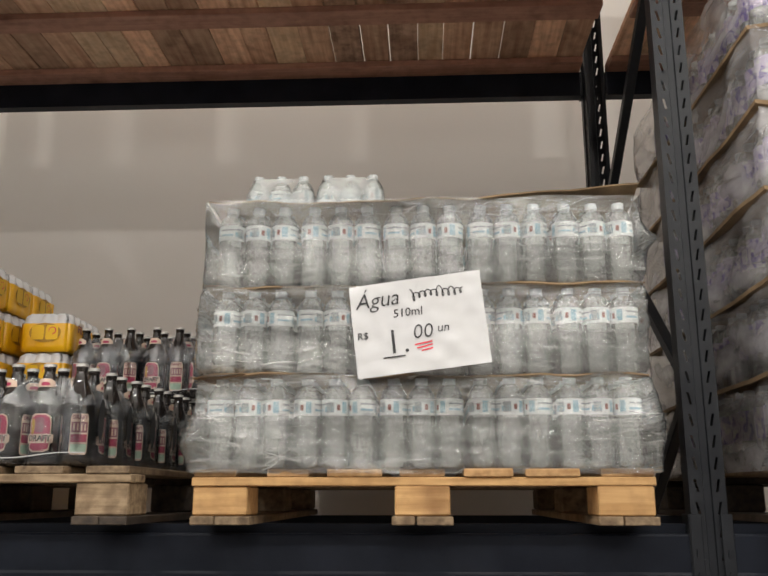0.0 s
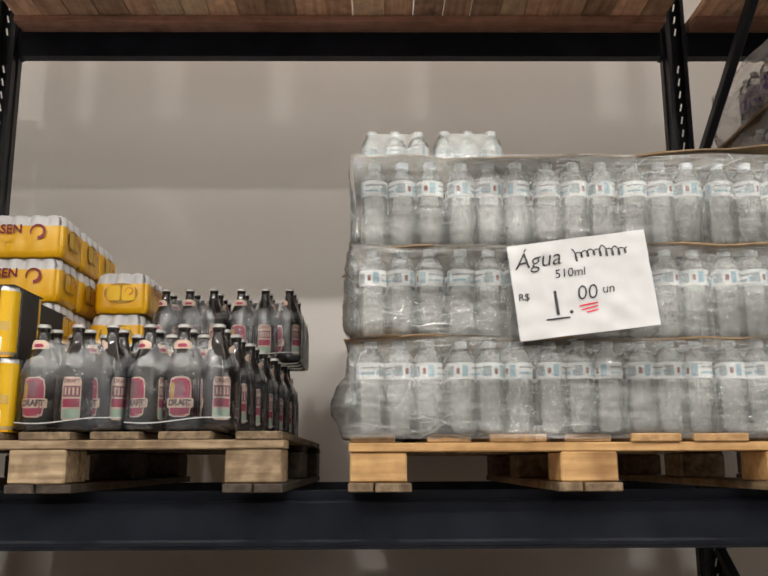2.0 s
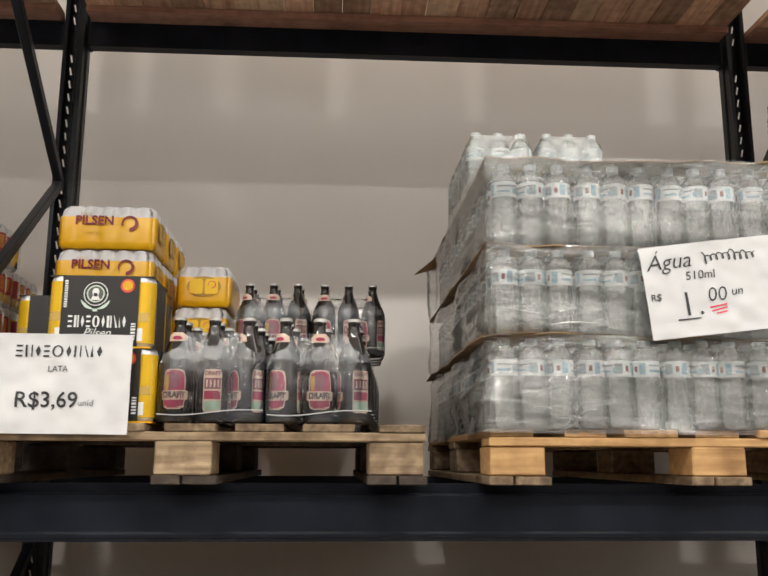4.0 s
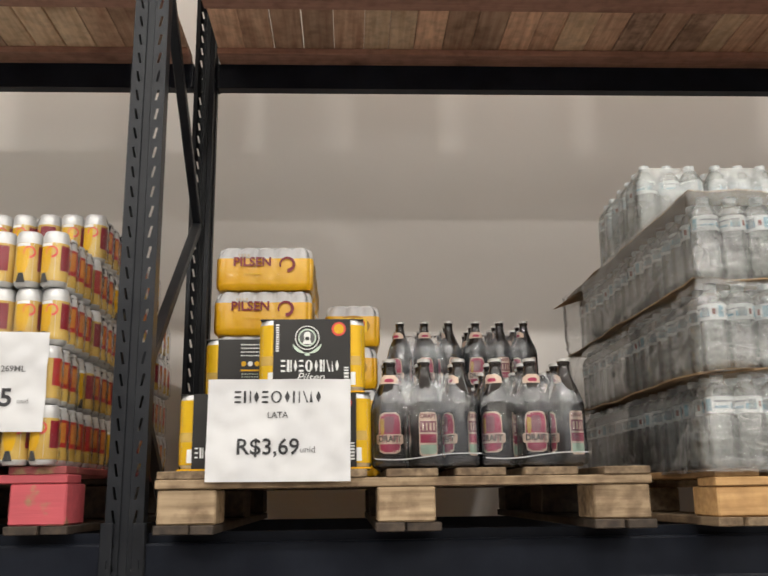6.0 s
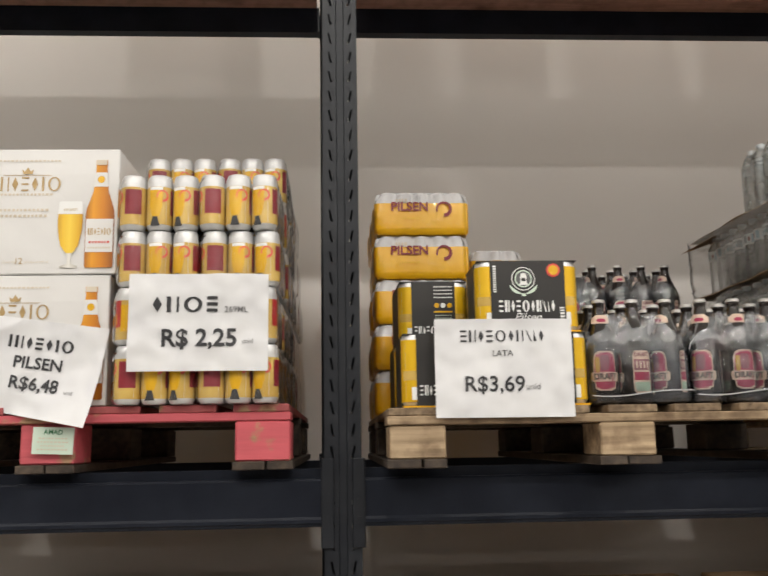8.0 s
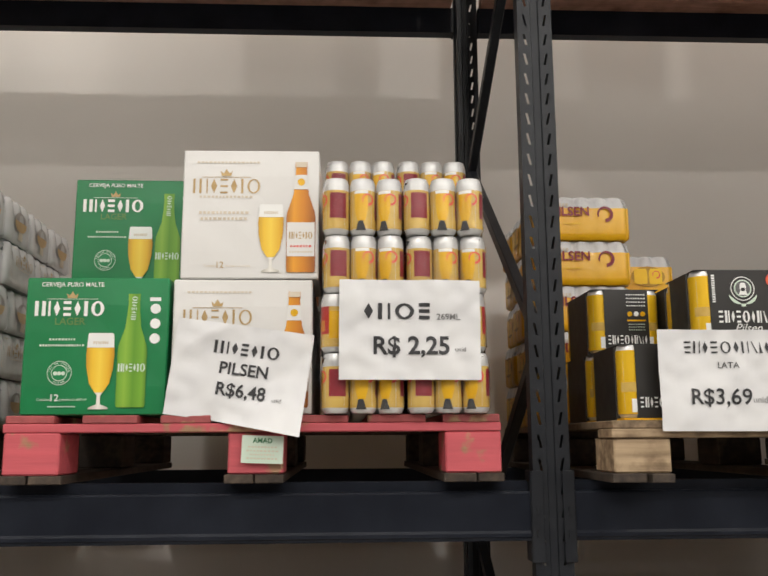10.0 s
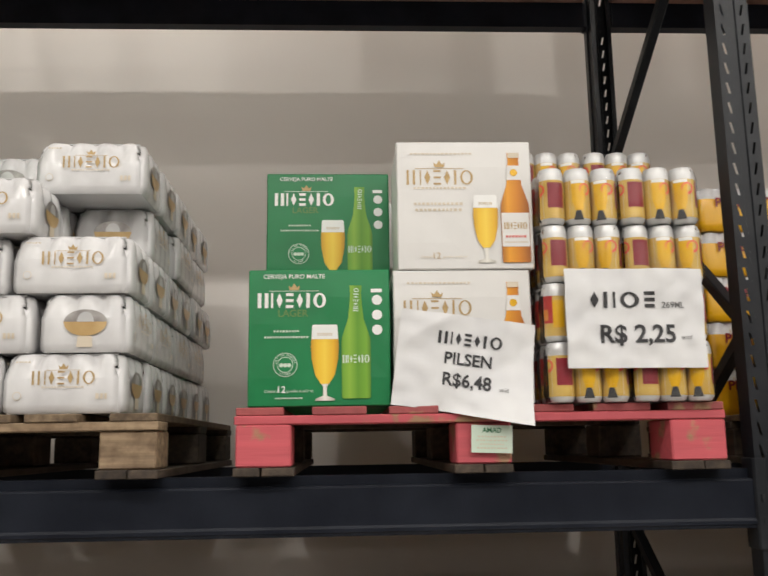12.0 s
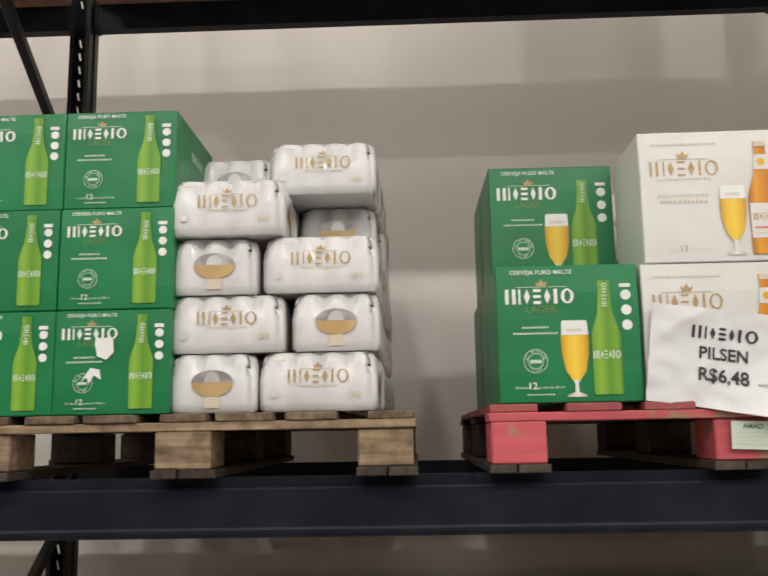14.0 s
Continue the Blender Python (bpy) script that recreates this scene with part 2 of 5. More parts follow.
SCARLET = plain("red_can_print", (0.62, 0.06, 0.04), (0.7, 0.09, 0.06), 0.35, 14, bump=0)
YELLOW = plain("yellow_wrap", (0.76, 0.38, 0.004), (0.84, 0.46, 0.012), 0.3, 8, bump=0.2, bump_scale=22, coat=0.2)
DEEP_YELLOW = plain("deep_yellow_can", (0.72, 0.42, 0.008), (0.8, 0.50, 0.015), 0.32, 10, 0.25, bump=0)
BLACK_CARD = plain("black_printed_card", (0.012, 0.011, 0.010), (0.020, 0.018, 0.016), 0.42, 8, bump=0.08, bump_scale=35)
GLASS_BROWN = plain("dark_brown_glass", (0.010, 0.008, 0.008), (0.018, 0.013, 0.011), 0.06, 9, bump=0, coat=0.6)
MAGENTA = plain("magenta_label", (0.32, 0.022, 0.070), (0.43, 0.042, 0.105), 0.5, 40, bump=0)
PEACH = plain("pale_peach_label", (0.62, 0.46, 0.36), (0.72, 0.56, 0.45), 0.5, 40, bump=0)
MINT = plain("mint_label", (0.36, 0.52, 0.40), (0.45, 0.6, 0.48), 0.5, 40, bump=0)
MAUVE = plain("mauve_label", (0.20, 0.06, 0.09), (0.27, 0.09, 0.12), 0.5, 40, bump=0)
CAP = plain("crown_cap", (0.45, 0.44, 0.42), (0.58, 0.56, 0.54), 0.35, 30, 0.4, bump=0)
WHITE_CAP = plain("white_plastic_cap", (0.62, 0.66, 0.66), (0.70, 0.74, 0.74), 0.4, bump=0)
PET = sheer("clear_bottle_plastic", (0.90, 0.96, 0.92), 0.18, 0.33, 0.05, 14.0, (1, 1, 0.5), 0.15, 1.42, 0.06)
STRETCH = sheer("stretch_film", (0.88, 0.91, 0.90), 0.02, 0.16, 0.10, 6.0, (2.5, 2.5, 34.0), 0.8, 1.42, 0.11, 0.0026)
SHRINK = sheer("clear_shrink_film", (0.84, 0.87, 0.87), 0.0, 0.05, 0.10, 9.0, (1, 1, 2.0), 0.6, 1.03, 0.004, 0.015)
PACK_FILM = sheer("pack_shrink_film", (0.82, 0.86, 0.85), 0.18, 0.46, 0.10, 12.0, (1, 1, 1.5), 1.0, 1.22, 0.04, 0.02)
# folds of film whose glints are partly put in as milky white
GLINT_FOLD = sheer("film_fold", (0.86, 0.89, 0.88), 0.06, 0.42, 0.12, 30.0, (1, 1, 1), 0.8, 1.5, 0.20, 0.004)
# bluish milk paints the slate-blue sheen of the bottles into the film
BEER_FILM = sheer("bottle_shrink_film", (0.62, 0.69, 0.80), 0.0, 0.10, 0.13, 16.0, (1, 1, 0.7), 1.0, 1.30, 0.06, 0.02)
SHOULDER_FILM = sheer("drawn_shrink_film", (0.74, 0.78, 0.82), 0.05, 0.26, 0.10, 22.0, (1, 1, 0.6), 1.0, 1.3, 0.06, 0.015)
MILKY = sheer("milky_stretch_film", (0.88, 0.86, 0.88), 0.08, 0.56, 0.13, 4.0, (1, 1, 2.5), 1.0, 1.22, 0.05, 0.03)
LAMP_HOUSING = plain("lamp_housing", (0.3, 0.3, 0.3), (0.36, 0.36, 0.36), 0.4, bump=0)


def label_material(name, ground, tint, spot):
    """A printed band: ground colour with blocks of tint and a few spots round the bottle."""
    m, nt, bsdf = material(name)
    tint_n = noise_of(nt, 75.0, 1.0, (1, 1, 0.5), True)
    spot_n = noise_of(nt, 62.0, 0.0, (1, 1, 1), True)
    a = ramp_of(nt, tint_n.outputs[0], [(0.52, ground), (0.58, tint)])
    b = ramp_of(nt, spot_n.outputs[0], [(0.70, (0, 0, 0)), (0.73, (1, 1, 1))])
    mix = nt.nodes.new("ShaderNodeMix")
    mix.data_type = "RGBA"
    nt.links.new(b.outputs[0], mix.inputs["Factor"])
    nt.links.new(a.outputs[0], mix.inputs["A"])
    mix.inputs["B"].default_value = (*spot, 1)
    nt.links.new(mix.outputs["Result"], bsdf.inputs["Base Color"])
    bsdf.inputs["Roughness"].default_value = 0.35
    return m


AMBER_HOLE = plain("shaded_gold_cans", (0.32, 0.16, 0.010), (0.46, 0.25, 0.020), 0.4, 40, 0.2, bump=0)
LABEL_GREEN = plain("label_green", (0.03, 0.16, 0.07), (0.05, 0.20, 0.09), 0.5, bump=0)
LABEL_WHITE = plain("label_white", (0.68, 0.74, 0.74), (0.78, 0.82, 0.81), 0.35, 30, bump=0)
LABEL_BLUE = plain("label_blue", (0.24, 0.44, 0.54), (0.36, 0.55, 0.62), 0.35, 60, bump=0)
LABEL_GREY = plain("label_grey", (0.24, 0.28, 0.30), (0.36, 0.4, 0.41), 0.4, 90, bump=0)
LABEL_RED = plain("label_red_brown", (0.20, 0.05, 0.035), (0.30, 0.10, 0.07), 0.4, 90, bump=0)
DEEP_RED = plain("deep_red_can_print", (0.34, 0.02, 0.02), (0.44, 0.035, 0.03), 0.33, 40, 0.05, bump=0)
BURNT = plain("orange_brown_can_print", (0.52, 0.17, 0.03), (0.66, 0.26, 0.05), 0.33, 40, 0.2, bump=0)
PURPLE_LABEL = label_material("purple_label", (0.48, 0.42, 0.60), (0.14, 0.09, 0.36), (0.6, 0.6, 0.62))


# ---- mesh helpers ----
def mesh_of(name, bm, *mats, smooth=False):
    bmesh.ops.recalc_face_normals(bm, faces=bm.faces)
    me = bpy.data.meshes.new(name)
    bm.to_mesh(me)
    bm.free()
    for m in mats:
        me.materials.append(m)
    if smooth:
        me.shade_smooth()
    return me


def piece(name, me, parent=None, m=None, label=""):
    ob = new(name, me)
    ob.parent = parent
    if m is not None:
        ob.matrix_basis = m
    return tagged(ob, label)


def part(name, bm, mat, parent, label="", smooth=False):
    return piece(name, mesh_of(name, bm, mat, smooth=smooth), parent, None, label)


def thing(name, m, label, category, group="", kind=""):
    ob = new(name)
    ob.empty_display_size = 0.1
    ob.matrix_basis = m
    return tagged(ob, label, category, group, kind)


def add_box(bm, x0, x1, y0, y1, z0, z1, bevel=0.0):
    made = bmesh.ops.create_cube(bm, size=1.0, matrix=Matrix.LocRotScale(((x0 + x1) / 2, (y0 + y1) / 2, (z0 + z1) / 2), None, (x1 - x0, y1 - y0, z1 - z0)))
    if bevel:
        es = list({e for v in made["verts"] for e in v.link_edges})
        bmesh.ops.bevel(bm, geom=es, offset=bevel, segments=1, affect="EDGES")
    return bm


def box(x0, x1, y0, y1, z0, z1, bevel=0.0):
    return add_box(bmesh.new(), x0, x1, y0, y1, z0, z1, bevel)


def lathe(profile, seg=14, closed=True):
    """A turned body from (radius, height) pairs."""
    bm = bmesh.new()
    rings = [[bm.verts.new((r * math.cos(a), r * math.sin(a), z)) for a in (2 * math.pi * k / seg for k in range(seg))] for r, z in profile]
    for lo, hi in zip(rings, rings[1:]):
        for k in range(seg):
            bm.faces.new((lo[k], lo[(k + 1) % seg], hi[(k + 1) % seg], hi[k]))
    if closed:
        bm.faces.new(list(reversed(rings[0])))
        bm.faces.new(rings[-1])
    return bm


def flat(points, y=0.0):
    """A flat print in the upright plane y, from an outline of (x, z)."""
    bm = bmesh.new()
    bm.faces.new([bm.verts.new((x, y, z)) for x, z in points])
    return bm


def outline(profile):
    """A mirrored outline from (half width, height) pairs, base first."""
    return [(w, z) for w, z in profile] + [(-w, z) for w, z in reversed(profile)]


def disc(x, z, r, y=0.0, seg=18):
    return flat([(x + r * math.cos(2 * math.pi * k / seg), z + r * math.sin(2 * math.pi * k / seg)) for k in range(seg)], y)


def add_quad(bm, x0, x1, z0, z1, y=0.0, lean=0.0):
    bm.faces.new([bm.verts.new(c) for c in ((x0, y, z0), (x1, y, z0), (x1 + lean, y, z1), (x0 + lean, y, z1))])


def bars(count, width, height, gap=0.25, seed=0):
    """A row of plain bars in place of lettering, centred on x."""
    rnd = random.Random(seed)
    ws = [rnd.choice((0.75, 0.95, 1.0, 1.15)) if count > 2 else 1.0 for _ in range(count)]
    gap = gap if count <= 2 else 0.58
    unit = width / (sum(ws) + gap * (count - 1))
    bm, x = bmesh.new(), -width / 2
    for w in ws:
        add_quad(bm, x, x + w * unit, -height / 2, height / 2)
        x += (w + gap) * unit
    return bm


def marks(kinds, width, height, weight=0.2):
    """A row of plain printed shapes in place of a maker's name, centred on x: s stem, t twin stems, h half disc, k three dashes, v pair of triangles, r ring, q diamond."""
    wide = {"s": 0.28, "t": 0.62, "h": 0.5, "k": 0.55, "v": 0.9, "r": 0.95, "q": 0.46}
    gap = 0.24
    unit = width / (sum(wide[k] for k in kinds) + gap * (len(kinds) - 1))
    bm, x, h = bmesh.new(), -width / 2, height / 2
    thick = min(weight * height, 0.26 * unit)

    def face(*corners):
        bm.faces.new([bm.verts.new((a, 0, z)) for a, z in corners])

    for k in kinds:
        w = wide[k] * unit
        if k == "s":
            add_quad(bm, x + w / 2 - thick * 0.6, x + w / 2 + thick * 0.6, -h, h)
        elif k == "t":
            add_quad(bm, x, x + thick * 1.2, -h, h)
            add_quad(bm, x + w - thick * 0.7, x + w, -h, h)
        elif k == "k":
            for z in (-h, -thick * 0.5, h - thick):
                add_quad(bm, x, x + w, z, z + thick)
        elif k == "v":
            face((x, h), (x + w * 0.1, h), (x + w / 2 + thick * 0.3, -h), (x + w / 2 - thick * 0.6, -h))
            face((x + w / 2 + thick, -h), (x + w, -h), (x + w * 0.8, h))
        elif k == "q":
            face((x, 0), (x + w / 2, -h), (x + w, 0), (x + w / 2, h))
        elif k == "h":
            face(*[(x + w * math.cos(radians(a)), h * math.sin(radians(a))) for a in range(-90, 91, 18)])
        else:
            ring = []
            for q in range(21):
                a = radians(18 * q)
                t = thick * (0.55 + 0.6 * abs(math.cos(a)))
                ring.append([bm.verts.new((x + w / 2 + (w / 2 - d) * math.cos(a), 0, (h - d) * math.sin(a))) for d in (0.0, t)])
            for (a, b), (c, d) in zip(ring, ring[1:]):
                bm.faces.new((a, b, d, c))
        x += w + gap * unit
    return bm


def scribble(width, height, loops, thick):
    """A looping pen line in place of a handwritten name, centred on x."""
    bm, pts, n = bmesh.new(), [], loops * 16
    for k in range(n + 1):
        f = k / n
        a = 2 * math.pi * loops * f
        step, rise = int(f * loops), (0.50, 0.18, 0.20, 0.24, 0.17, 0.42, 0.19, 0.34, 0.20, 0.18)
        tall = height * (rise[step % 10] + (rise[(step + 1) % 10] - rise[step % 10]) * (f * loops - step))
        pts.append(((f - 0.5) * width + 0.34 * width / loops * math.sin(a), tall * math.cos(a) + 0.1 * height * math.sin(5 * f)))
    rows = []
    for k, (x, z) in enumerate(pts):
        (xa, za), (xb, zb) = pts[max(0, k - 1)], pts[min(n, k + 1)]
        long = math.hypot(xb - xa, zb - za) or 1.0
        ox, oz = -(zb - za) / long * thick / 2, (xb - xa) / long * thick / 2
        rows.append((bm.verts.new((x - ox, 0, z - oz)), bm.verts.new((x + ox, 0, z + oz))))
    for (a, b), (c, d) in zip(rows, rows[1:]):
        bm.faces.new((a, b, d, c))
    return bm


def crescent(r, lo, hi, thick, seg=14):
    """A printed arc that thins towards its ends."""
    bm, ring = bmesh.new(), []
    for k in range(seg + 1):
        a, t = radians(lo + (hi - lo) * k / seg), thick * (0.25 + math.sin(math.pi * k / seg))
        ring.append([bm.verts.new((q * math.cos(a), 0, q * math.sin(a))) for q in (r - t / 2, r + t / 2)])
    for (a, b), (c, d) in zip(ring, ring[1:]):
        bm.faces.new((a, b, d, c))
    return bm


TEXTS = {}


def text_mesh(words, size, mat, bold=0.0, lean=0.0):
    key = (words, size, mat.name, bold)
    if key not in TEXTS:
        cu = bpy.data.curves.new("lettering", "FONT")
        cu.body, cu.size, cu.align_x, cu.align_y, cu.resolution_u, cu.offset, cu.shear = words, size, "CENTER", "CENTER", 3, bold * size, lean
        ob = new("lettering", cu)
        bpy.context.view_layer.update()
        me = bpy.data.meshes.new_from_object(ob.evaluated_get(bpy.context.evaluated_depsgraph_get()))
        bpy.data.objects.remove(ob)
        me.transform(pose(0, 0, 0, 90))
        me.materials.clear()
        me.materials.append(mat)
        TEXTS[key] = me
    return TEXTS[key]


def lettering(words, size, mat, parent, x, y, z, bold=0.0, turn=0.0, lean=0.0):
    return piece("lettering", text_mesh(words, size, mat, bold, lean), parent, pose(x, y, z, 0, turn, 0))


def printed(name, bm, mat, parent, x, y, z, turn=0.0, label=""):
    ob = part(name, bm, mat, parent, label)
    ob.matrix_basis = pose(x, y, z, 0, turn, 0)
    return ob


# ---- the hall ----
WALL_Y = 3.45


def slab(name, bm, mat, label, category):
    return tagged(part(name, bm, mat, None), label, category, "", "structure")


slab("wall_north", box(-13, 9, WALL_Y, WALL_Y + 0.2, 0, 6.2), WALL, "smooth grey-beige plastered warehouse wall", "wall")
slab("wall_south", box(-13, 9, -16.2, -16, 0, 6.2), HALL, "plain painted hall wall", "wall")
slab("wall_west", box(-13.2, -13, -16.2, WALL_Y + 0.2, 0, 6.2), HALL, "plain painted hall wall", "wall")
slab("wall_east", box(9, 9.2, -16.2, WALL_Y + 0.2, 0, 6.2), HALL, "plain painted hall wall", "wall")
# added out of view for the opposite rack: darkens reflections and low light
slab("partition", box(-13, 9, -2.2, -2.0, 0, 2.2), DARK_STAND_IN, "unseen dark stand-in for the rack across the aisle", "wall")
slab("floor", box(-13.2, 9.2, -16.2, WALL_Y + 0.2, -0.2, 0), CONCRETE, "grey polished concrete floor", "floor")
slab("ceiling", box(-13.2, 9.2, -16.2, WALL_Y + 0.2, 6.2, 6.35), ROOF, "pale sheet ceiling of the hall", "ceiling")

DIFFUSER, _nt, _b = material("lamp_diffuser")
_b.inputs["Base Color"].default_value = (0.8, 0.8, 0.78, 1)
_b.inputs["Emission Color"].default_value = (1, 0.955, 0.91, 1)
_b.inputs["Emission Strength"].default_value = 6.0
for lx, ly in LAMPS:
    lamp = thing("high_bay_lamp", pose(lx, ly, LAMP_Z), "unseen round grey high-bay lamp hanging under the ceiling", "ceiling lamp", "hall lamps")
    part("housing", lathe([(0.23, 0.0), (0.24, 0.03), (0.2, 0.1), (0.1, 0.16), (0.09, 0.24)], 20), LAMP_HOUSING, lamp, smooth=True)
    part("diffuser", lathe([(0.21, -0.004), (0.21, -0.001)], 20), DIFFUSER, lamp, "glowing white diffuser")
    part("rod", lathe([(0.008, 0.24), (0.008, 0.45)], 8), LAMP_HOUSING, lamp)

for ly, _ in LINES:
    lamp = thing("line_lamp", pose(LINE_X, ly, LAMP_Z), "long white line of ceiling luminaires", "ceiling lamp", "line lamps")
    part("housing", box(-LINE_LONG / 2, LINE_LONG / 2, -0.12, 0.12, 0.0, 0.07, 0.01), LAMP_HOUSING, lamp)
    for k in range(5):
        part("rod", lathe([(0.006, 0.07), (0.006, 0.45)], 8), LAMP_HOUSING, lamp).location.x = -7 + 3.5 * k

# frames for the added fill panels
for ly, _ in FILL_PANELS:
    for k in range(13):
        panel = thing("ceiling_panel", pose(LINE_X - 7.2 + 1.2 * k, ly, 6.15), "unseen white square fill panel added under the ceiling", "ceiling lamp", "panel lamps")
        part("frame", box(-0.58, 0.58, -0.58, 0.58, 0.0, 0.049, 0.004), LAMP_HOUSING, panel)

# ---- the pallet rack ----
FRONT_Y, REAR_Y, BEAM_TOP, DECK_Z = 2.06, 3.0, 1.44, 3.05
FRAMES = [3.075, 0.643, -1.797, -4.25, -6.69]
HALF, PITCH, RACK_H = 0.0415, 0.05, 4.6


def upright_mesh():
    """An open steel post: a slotted front web with a middle groove, two side walls and lips."""
    bm = bmesh.new()
    xs = [-HALF, -0.0270, -0.0215, -0.010, -0.008, 0.008, 0.010, 0.0215, 0.0270, HALF]
    ys = [0.0, 0.0, 0.0, 0.0, 0.004, 0.004, 0.0, 0.0, 0.0, 0.0]
    for row in range(int(RACK_H / PITCH)):
        z0 = row * PITCH
        for z_lo, z_hi, slot in ((z0, z0 + 0.011, False), (z0 + 0.011, z0 + 0.039, True), (z0 + 0.039, z0 + PITCH, False)):
            lean_lo = lean_hi = 0.0
            if slot:
                lean_lo, lean_hi = 0.003, -0.003
            for k in range(9):
                if slot and k in (1, 7):
                    continue
                corners = []
                for col, z, lean in ((k, z_lo, lean_lo), (k + 1, z_lo, lean_lo), (k + 1, z_hi, lean_hi), (k, z_hi, lean_hi)):
                    x = xs[col]
                    if col in (1, 2):
                        x += lean
                    elif col in (7, 8):
                        x -= lean
                    corners.append(bm.verts.new((x, ys[col], z)))
                bm.faces.new(corners)
    for s in (-1, 1):
        side = [(s * HALF, 0.0), (s * HALF, 0.03), (s * (HALF - 0.006), 0.036), (s * (HALF - 0.006), 0.068), (s * (HALF - 0.02), 0.070)]
        for (xa, ya), (xb, yb) in zip(side, side[1:]):
            bm.faces.new([bm.verts.new(c) for c in ((xa, ya, 0), (xb, yb, 0), (xb, yb, RACK_H), (xa, ya, RACK_H))])
    return mesh_of("upright", bm, STEEL)


def strut(a, b, wide, deep):
    """A channel-like bar from a to b (in the plane of a frame)."""
    a, b = Vector(a), Vector(b)
    bm = box(-wide / 2, wide / 2, -deep / 2, deep / 2, 0, (b - a).length, 0.003)
    bm.transform(Matrix.Translation(a) @ (b - a).to_track_quat("Z", "Y").to_matrix().to_4x4())
    return bm


UPRIGHT = upright_mesh()
FRONT_SHIFT = [0.0, 0.0, 0.024, 0.0, 0.0]
JOINTS = [(True, 0.62), (False, 1.23), (True, 1.76), (False, 2.42), (True, 2.98), (False, 3.6), (True, 4.2)]


def rack_frame(fx, shift):
    """Two slotted posts, foot plates and zigzag braces; the front post stands a little out of line by shift."""
    ob = thing("rack_frame", pose(fx, 0, 0), "dark charcoal slotted steel rack frame with diagonal braces", "rack frame", "pallet rack frames")
    piece("upright", UPRIGHT, ob, pose(shift, FRONT_Y, 0))
    piece("upright", UPRIGHT, ob, pose(0, REAR_Y + 0.035, 0, 0, 0, 180))
    for x, y in ((shift, FRONT_Y + 0.03), (0, REAR_Y)):
        part("foot_plate", box(x - 0.08, x + 0.08, y - 0.07, y + 0.07, 0, 0.008), STEEL, ob)
    place = lambda front, z: (shift, FRONT_Y + 0.06, z) if front else (0, REAR_Y - 0.06, z)
    for a, b in zip(JOINTS, JOINTS[1:]):
        part("brace", strut(place(*a), place(*b), 0.028, 0.032), STEEL, ob)
    part("brace", strut(place(True, 0.25), place(False, 0.25), 0.028, 0.032), STEEL, ob)


for fx, shift in zip(FRAMES, FRONT_SHIFT):
    rack_frame(fx, shift)


def beam_bm(x0, x1, y, out, z_top, tall):
    """A stepped box beam: rounded lip below, a recessed ledge on top; out is -1 to face the aisle."""
    sec = [(0.0, -tall + 0.006), (0.003, -tall), (0.012, -tall), (0.045, -tall), (0.045, 0.0), (0.022, 0.0), (0.022, -0.022), (0.003, -0.022), (0.0, -0.027),
           (0.0, -tall + 0.022), (-0.003, -tall + 0.016), (-0.003, -tall + 0.009)]
    bm = bmesh.new()
    ends = [[bm.verts.new((x, y - out * d, z_top + h)) for d, h in sec] for x in (x0, x1)]
    for k in range(len(sec)):
        j = (k + 1) % len(sec)
        bm.faces.new((ends[0][k], ends[0][j], ends[1][j], ends[1][k]))
    bm.faces.new(ends[0])
    bm.faces.new(list(reversed(ends[1])))
    return bm


def rack_beam(x0, x1, y, out, z_top, tall):
    ob = thing("rack_beam", pose((x0 + x1) / 2, y, z_top), "black steel box beam of the pallet rack", "rack beam", "rack beams")
    half, lo = (x1 - x0) / 2, -tall - (0.045 if z_top < 2 else 0.0)
    part("beam_body", beam_bm(-half, half, 0, out, 0, tall), BEAM, ob)
    for s in (-1, 1):
        bm = bmesh.new()
        a, b = sorted((s * (half - 0.004), s * (half + 0.022)))
        add_box(bm, a, b, min(-0.004 * -out, -0.008 * -out), max(-0.004 * -out, -0.008 * -out), lo, 0.022 if z_top < 2 else 0.0, 0.001)
        a, b = sorted((s * (half - 0.006), s * (half - 0.001)))
        add_box(bm, a, b, -0.004 if out < 0 else -0.05, 0.05 if out < 0 else 0.004, lo, 0.022 if z_top < 2 else 0.0, 0.001)
        con = part("end_connector", bm, STEEL, ob)
        tabs = bmesh.new()
        for z in (-tall + 0.015, -tall / 2):
            add_box(tabs, s * (half + 0.009) - 0.003, s * (half + 0.009) + 0.003, out * 0.012, out * 0.0085, z - 0.008, z + 0.008) if out > 0 else \
                add_box(tabs, s * (half + 0.009) - 0.003, s * (half + 0.009) + 0.003, -0.012, -0.0085, z - 0.008, z + 0.008)
        part("hook", tabs, ZINC if z_top > 2 else STEEL, con)
    return ob


for right, left, sr, sl in zip(FRAMES, FRAMES[1:], FRONT_SHIFT, FRONT_SHIFT[1:]):
    x0, x1 = left + HALF + 0.002, right - HALF - 0.002
    for z_top, tall in ((BEAM_TOP, 0.127), (DECK_Z, 0.094)):
        rack_beam(x0 + sl, x1 + sr, FRONT_Y, -1, z_top, tall)
        rack_beam(x0, x1, REAR_Y + 0.035, 1, z_top, tall)

# timber decks of the upper level, each on three runners
plank_random = random.Random(4)
